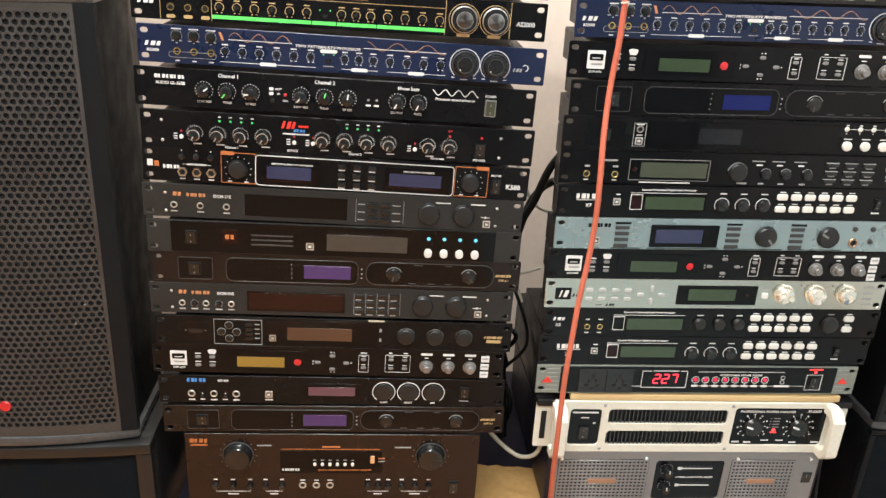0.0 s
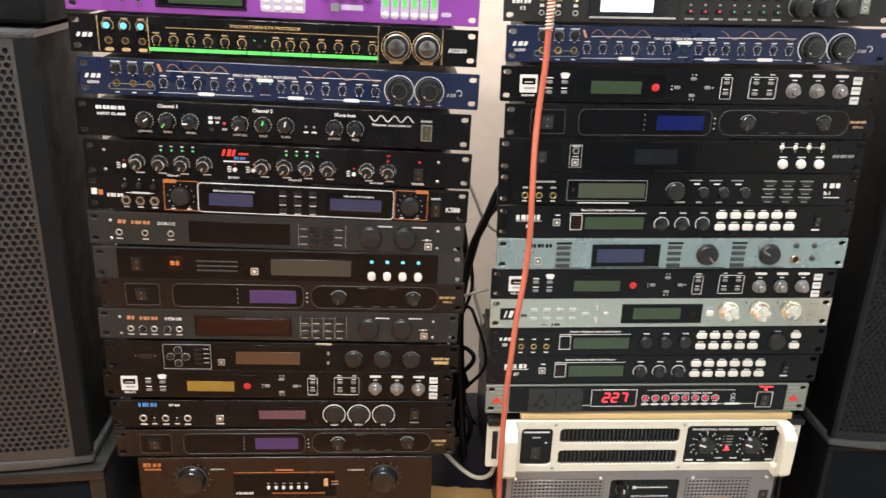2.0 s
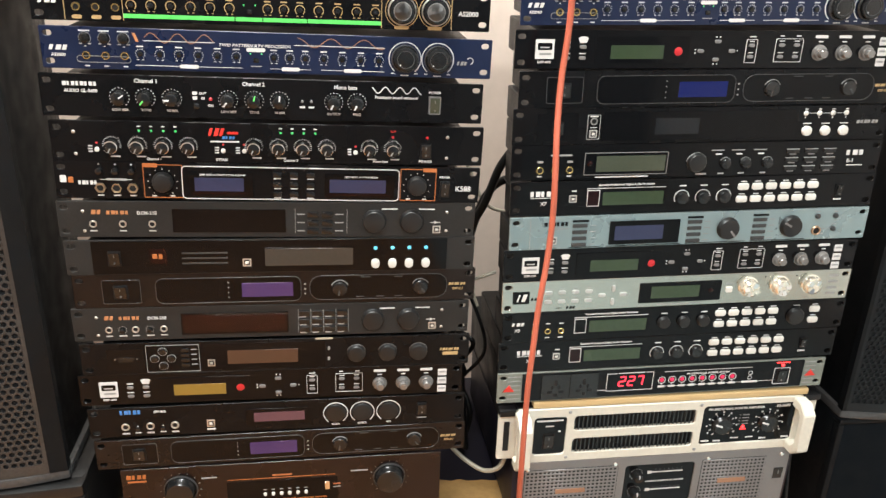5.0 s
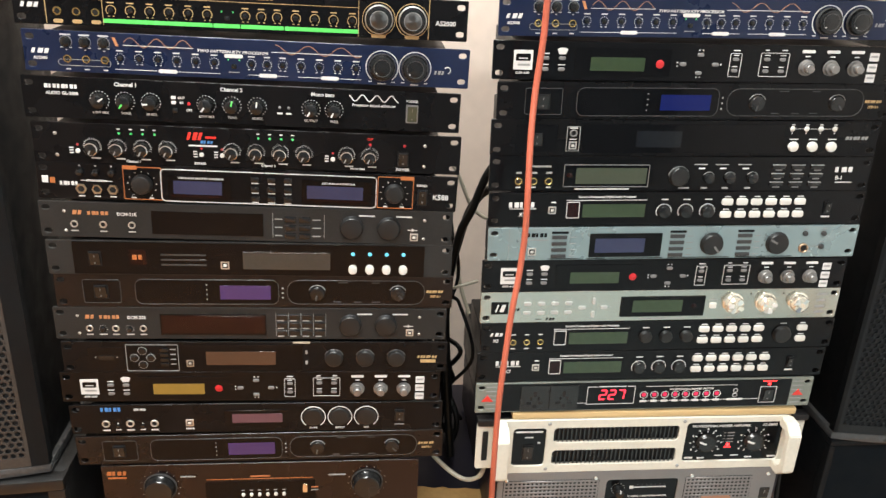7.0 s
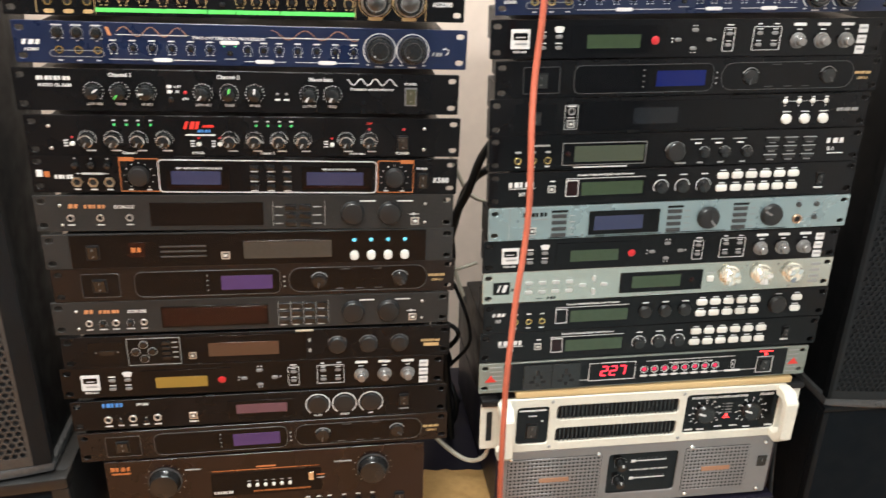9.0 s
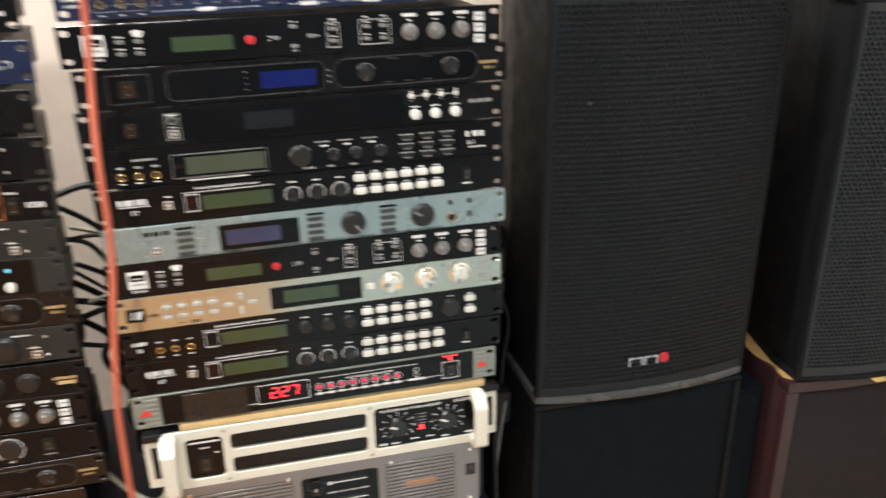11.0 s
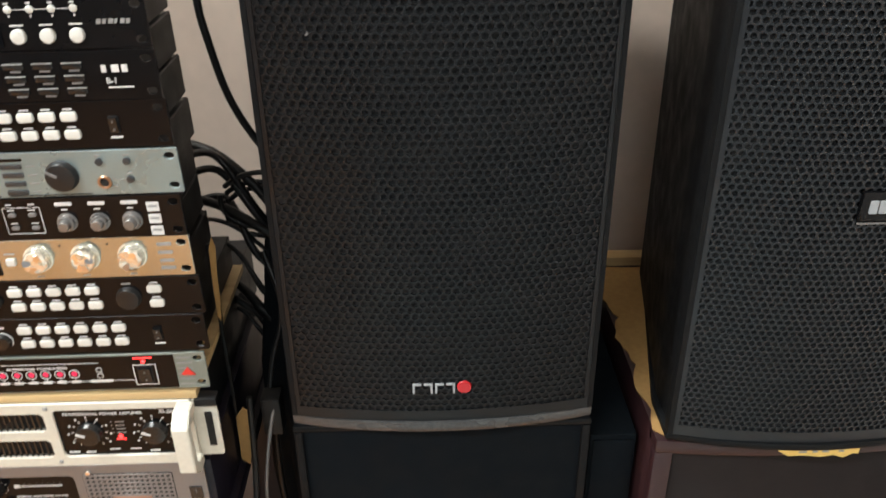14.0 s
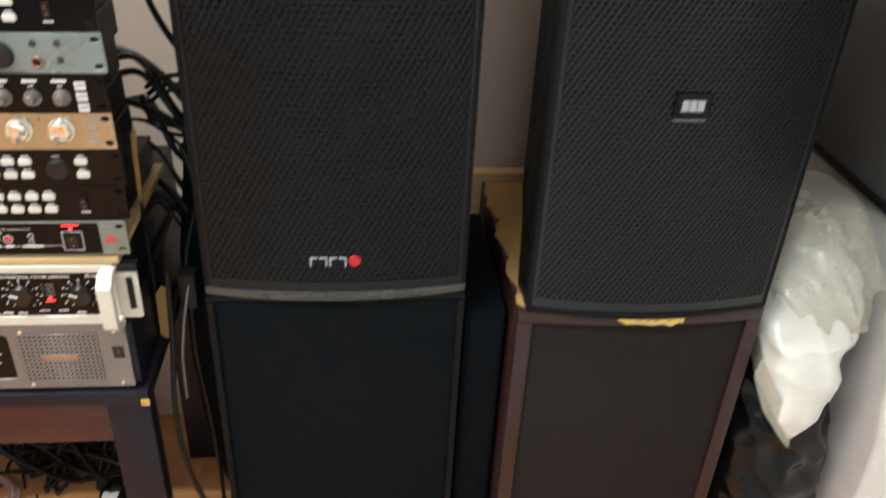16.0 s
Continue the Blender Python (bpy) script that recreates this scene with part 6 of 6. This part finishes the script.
torn_sheet("yellow_paper", [(1.305, 0.985), (1.33, 0.968), (1.36, 0.972), (1.42, 0.958), (1.50, 0.964), (1.52, 1.10), (1.31, 1.12)], 1.1785, 0.003, PAPER, "yellow paper lying on top of the large loudspeaker", "paper")
torn_sheet("yellow_paper", [(-0.55, 0.985), (-0.49, 0.972), (-0.45, 0.99), (-0.46, 1.05), (-0.55, 1.06)], 1.2095, 0.004, PAPER, "yellow paper lying on top of the loudspeaker", "paper")
case = thing("equipment_case", "black vinyl equipment case lying on the loudspeaker", "case", pose(-0.60, 1.0, 1.214))
part("body", done(box_bm(0.0, 0.0, 0.0, 0.30, 0.26, 0.13, 0.012, 3)), CABINET, case)
part("lid_seam", done(box_bm(-0.001, -0.001, 0.078, 0.301, 0.261, 0.082, 0.001)), LIP, case)
torn_sheet("yellow_paper", [(0.90, 1.045), (0.93, 1.028), (0.965, 1.04), (1.00, 1.03), (1.01, 1.06), (0.91, 1.08)], 1.1995, 0.002, PALEPAPER, "pale crumpled paper on top of the loudspeaker", "paper")
torn_sheet("cardboard_sheet", [(0.17, 0.985), (0.28, 0.985), (0.285, 1.09), (0.18, 1.10)], 0.4783, 0.0016, CARD, "light brown cardboard on the table between the stacks", "cardboard")
box = thing("cardboard_strip", "folded strip of brown cardboard wedged beside the stack", "cardboard", pose(0.709, 1.10, 0.478))
part("stick", done(box_bm(0.0, 0.0, 0.0, 0.004, 0.007, 0.325, 0.001)), RUBBER, box, "dark stick behind the cardboard")
part("upper_flap", cut([[(0.001, 0.232), (0.0045, 0.226), (0.0075, 0.26), (0.0085, 0.29), (0.0115, 0.325), (0.0085, 0.336), (0.004, 0.322), (0.0025, 0.29)]], 0.002, 0.0), CARD, box)
part("lower_flap", cut([[(0.0, 0.01), (0.010, 0.0), (0.018, 0.04), (0.022, 0.085), (0.012, 0.095), (0.002, 0.08)]], 0.002, 0.0), CARD, box)
# made broad to keep the gap near-black and cover the lit floor
sack = thing("dark_cloth_sack", "limp black cloth sack behind the cables", "bag", pose(0.772, 1.24, 0.0))

# dark board and bags by the east wall
panel = thing("dark_board", "dark grey board standing against the white wall", "board", pose(X1, 1.12, 0.0))
part("board", done(box_bm(-0.022, -0.55, 0.69, -0.001, 0.34, 1.60, 0.004)), DARKGREY, panel)
part("rim", done(box_bm(-0.030, -0.55, 0.680, -0.001, 0.34, 0.692, 0.003)), BLACK, panel)
part("bracket", done(box_bm(-0.018, 0.30, 0.0, -0.001, 0.33, 0.69, 0.002)), BLACK, panel)


def crumpled(sx, sy, sz, seed, rough, rings=26, around=40, taper=0.3, lean=0.0, fold=6.0):
    """A soft bag: a closed skin with folds that run down it and creases across."""
    bm = bmesh.new()
    grid = []
    for r in range(rings + 1):
        t = r / rings
        prof = math.sin(math.pi * min(1, max(0.0, t * 0.98 + 0.01))) ** 0.42 * (1 - taper * t)
        ring = []
        for k in range(around):
            a = 2 * math.pi * k / around
            p = Vector((math.cos(a) * 1.5, math.sin(a) * 1.5, t * 1.1 + seed * 7.1))
            n1 = noise.noise(p)
            n2 = abs(noise.noise(p * 1.7 + Vector((seed, 3, 1))))
            n3 = abs(noise.noise(Vector((p.x * 4.2, p.y * 4.2, p.z * 2.0 + 2.5 * math.cos(a)))))
            q = prof * (1 + rough * (n1 * 0.8 - n2 * 0.8 - n3 * 0.45) + 0.05 * math.sin(fold * a + 6 * n1 + 3 * t))
            ring.append(bm.verts.new((sx * q * math.cos(a) + lean * t, sy * q * math.sin(a), sz * (t + 0.03 * n1))))
        grid.append(ring)
    for a, b in zip(grid, grid[1:]):
        for k in range(around):
            j = (k + 1) % around
            bm.faces.new((a[k], a[j], b[j], b[k]))
    bm.faces.new(grid[0][::-1]), bm.faces.new(grid[-1])
    low_z = min(v.co.z for v in bm.verts)
    for v in bm.verts:
        v.co.z = v.co.z - low_z
    return done(bm, "bag", 180)


part("skin", crumpled(0.060, 0.075, 0.80, 9, 0.45, taper=0.12), CLOTH, sack)


def draped(rows, seed, amp, rings, around, crease, bite=0.0):
    """A limp plastic skin: rows are (z, west, east, south, north); ridged folds and creases stand out of it."""
    bm = bmesh.new()
    grid = []
    for r in range(rings + 1):
        f = r / rings * (len(rows) - 1)
        i = min(int(f), len(rows) - 2)
        g = f - i
        g = g * g * (3 - 2 * g)
        z, xa, xb, ya, yb = (p + (q - p) * g for p, q in zip(rows[i], rows[i + 1]))
        ring = []
        for n in range(around):
            a = 2 * math.pi * n / around
            ca, sa = math.cos(a), math.sin(a)
            e = (abs(ca) ** 3.2 + abs(sa) ** 3.2) ** (-1 / 3.2)
            x, y = (xa + xb) / 2 + (xb - xa) / 2 * ca * e, (ya + yb) / 2 + (yb - ya) / 2 * sa * e
            p = Vector((x * 9 + z * 5, y * 9 - z * 4, z * 6 + seed * 3.7))
            warp = noise.noise(p * 0.6) * 1.3
            ridge = 1 - abs(noise.noise(p + Vector((warp, warp, 0)))) * 2.2
            sharp = 1 - abs(noise.noise(Vector((p.x * 2.6, p.y * 2.6, p.z * crease)) + Vector((warp, 0, seed)))) * 2.4
            push_in = amp * (ridge - 0.5) + amp * 0.55 * (sharp - 0.5) + bite * noise.noise(p * 0.35)
            w = min(1.0, (xb - xa) / 0.12)
            ring.append(bm.verts.new((x + ca * push_in * w, y + sa * push_in * w, z + amp * 0.6 * warp * w)))
        grid.append(ring)
    for a, b in zip(grid, grid[1:]):
        for n in range(around):
            j = (n + 1) % around
            bm.faces.new((a[n], a[j], b[j], b[n]))
    bm.faces.new(grid[0][::-1]), bm.faces.new(grid[-1])
    bmesh.ops.triangulate(bm, faces=[f for f in bm.faces if len(f.verts) > 4])
    return done(bm, "bag", 60)


bag = thing("black_plastic_bag", "crumpled shiny black plastic bag standing on the floor", "bag", pose(0, 0, 0))
part("skin", draped(((0.004, 1.63, 1.74, 1.02, 1.20), (0.03, 1.59, 1.765, 0.99, 1.25), (0.16, 1.585, 1.765, 0.985, 1.26), (0.32, 1.59, 1.765, 1.00, 1.26), (0.44, 1.60, 1.765, 1.03, 1.25), (0.50, 1.64, 1.74, 1.08, 1.2)), 3, 0.020, 90, 120, 1.6, 0.02), BAGBLACK, bag)
wbag = thing("white_plastic_bag", "crumpled white plastic bag lying on the black bag", "bag", pose(0, 0, 0))
part("skin", draped(((0.362, 1.646, 1.656, 0.975, 0.983), (0.40, 1.624, 1.690, 0.970, 1.00), (0.455, 1.600, 1.722, 0.968, 1.10), (0.52, 1.582, 1.745, 0.975, 1.18), (0.59, 1.588, 1.745, 1.01, 1.19), (0.64, 1.62, 1.735, 1.06, 1.19)), 5, 0.009, 70, 110, 0.9, 0.015), BAGWHITE, wbag)
part("clear_top", draped(((0.545, 1.59, 1.748, 0.99, 1.20), (0.60, 1.582, 1.755, 0.99, 1.22), (0.66, 1.60, 1.742, 1.03, 1.22), (0.705, 1.64, 1.72, 1.08, 1.2)), 8, 0.018, 50, 100, 1.5, 0.02), BAGCLEAR, wbag, "clear cloudy plastic upper part")
part("folded_edge", cut([[(-0.082, 0.150), (-0.088, 0.118), (-0.058, 0.052), (-0.012, -0.012), (0.004, -0.028), (0.002, 0.012), (-0.035, 0.075)]], 0.002, 0.0), BAGCLEAR, wbag, "grey see-through folded edge", pose(1.650, 0.976, 0.370))

LEAD = mat("grey_pink_lead", (0.42, 0.27, 0.25), 0.4)
# set forward and darkened to shade the gap and the maroon subwoofer's side
gap_box = thing("speaker_cabinet", "narrow black cabinet standing between the two subwoofers", "cabinet", pose(1.150, 1.05, 0.0))
part("body", done(box_bm(0.0, 0.0, 0.012, 0.058, 0.29, 0.555, 0.004)), CLOTH, gap_box)
part("front_trim", done(box_bm(0.004, -0.003, 0.02, 0.054, 0.001, 0.548, 0.002)), CLOTH, gap_box)
for x in (0.012, 0.046):
    part("foot", done(box_bm(x - 0.006, 0.02, 0.0, x + 0.006, 0.26, 0.013, 0.001)), RUBBER, gap_box)
# chips of pale paint on the grilles
for owner, hw, bulge, x, z in ((spk_l, 0.180, 0.020, 0.118, 0.185), (spk_l, 0.180, 0.020, 0.132, 0.212), (spk_t, 0.1735, 0.017, -0.115, 0.452)):
    part("paint_chip", cut([[(-0.0022, 0.0), (-0.0006, 0.0006), (0.0, 0.0034), (0.0006, 0.0006), (0.0017, -0.0006), (0.0, -0.0006), (-0.0011, -0.0023)]], 0.0006, 0.0), GREYK, owner, m=pose(x, arc_y(x, hw, bulge), z))
# things lying under the table
for i in range(26):
    rng = random.Random(90 + i)
    x, y = 0.36 + rng.random() * 0.15, 1.27 + rng.random() * 0.10
    pts = [(x + rng.uniform(-0.09, 0.09), y + rng.uniform(-0.06, 0.06), 0.006 + 0.018 * (k % 3) + 0.12 * rng.random() * (0 < k < 7)) for k in range(9)]
    tube("black_cable", pts, rng.choice((0.003, 0.004, 0.0045)), RUBBER, None, "black cable heaped on the floor under the table", "cable")
for i in range(5):
    rng = random.Random(300 + i)
    pts = [(0.315 + 0.045 * math.cos(k * 0.9 + i) + rng.uniform(-.01, .01), 1.215 + 0.05 * math.sin(k * 0.9 + i), 0.006 + 0.008 * i + 0.002 * (k % 2)) for k in range(10)]
    tube("grey_lead", pts, 0.0026, LEAD, None, "grey-pink audio lead coiled on the floor", "cable")
plug = thing("audio_plug", "yellow jack plug lying on the heap of leads", "plug", pose(0.412, 1.20, 0.03, 0, 55, 30))
part("body", lathe([(0, 0.0), (0.006, 0.0), (0.0075, 0.01), (0.006, 0.04), (0.004, 0.055), (0, 0.056)], 14), PAPER, plug)
part("tip", lathe([(0.003, 0.0), (0.003, -0.022), (0, -0.028)], 12), GOLD, plug)
for x, y in ((0.345, 1.225), (0.335, 1.18)):
    plug = thing("audio_plug", "red phono plug lying on the floor", "plug", pose(x, y, 0.012, 0, 0, 40))
    part("body", lathe([(0, 0.0), (0.005, 0.0), (0.006, 0.008), (0.0045, 0.026), (0, 0.027)], 12), REDPRINT, plug)
    part("tip", lathe([(0.003, 0.0), (0.003, -0.01), (0, -0.0105)], 10), STEEL, plug)
mouse = thing("black_adapter", "rounded black adapter with a white sticker on the floor", "adapter", pose(0.540, 1.215, 0.0))
part("shell", crumpled(0.030, 0.048, 0.045, 12, 0.0, 14, 28, 0.1), KNOB, mouse)
part("sticker", done(box_bm(-0.014, -0.030, 0.0425, 0.014, -0.006, 0.0455, 0.0006)), WHITE, mouse, "white paper sticker")
rod = thing("white_strip", "thin white plastic strip lying on the floor", "strip", pose(0.385, 1.185, 0.0, 0, 0, -3))
part("body", done(box_bm(-0.04, -0.004, 0.0, 0.04, 0.004, 0.006, 0.001)), WHITE, rod)
for x, y, r in ((0.455, 1.175, 60), (0.49, 1.165, 100)):
    plug = thing("black_plug", "black jack plug lying on the floor", "plug", pose(x, y, 0.009, 0, 0, r))
    part("body", lathe([(0, 0.0), (0.007, 0.0), (0.009, 0.01), (0.007, 0.034), (0.004, 0.045), (0, 0.046)], 14), KNOB, plug)
    part("tip", lathe([(0.003, 0.0), (0.003, -0.022), (0, -0.027)], 12), STEEL, plug)
carton = thing("white_box", "small white cardboard box under the table", "box", pose(0.200, 1.27, 0.0))
part("body", done(box_bm(0.0, 0.0, 0.0, 0.085, 0.12, 0.10, 0.003)), CREAM, carton)
part("sleeve", done(box_bm(-0.0008, -0.0008, 0.03, 0.0858, 0.1208, 0.07, 0.001)), WHITE, carton)
part("badge_dot", lathe([(0, 0.002), (0.018, 0.002), (0.020, 0.0)], 20), mat("blue_badge", (0.05, 0.30, 0.60), 0.35), sub_t, "round blue badge", pose(-0.005, 0.0055, 0.085))
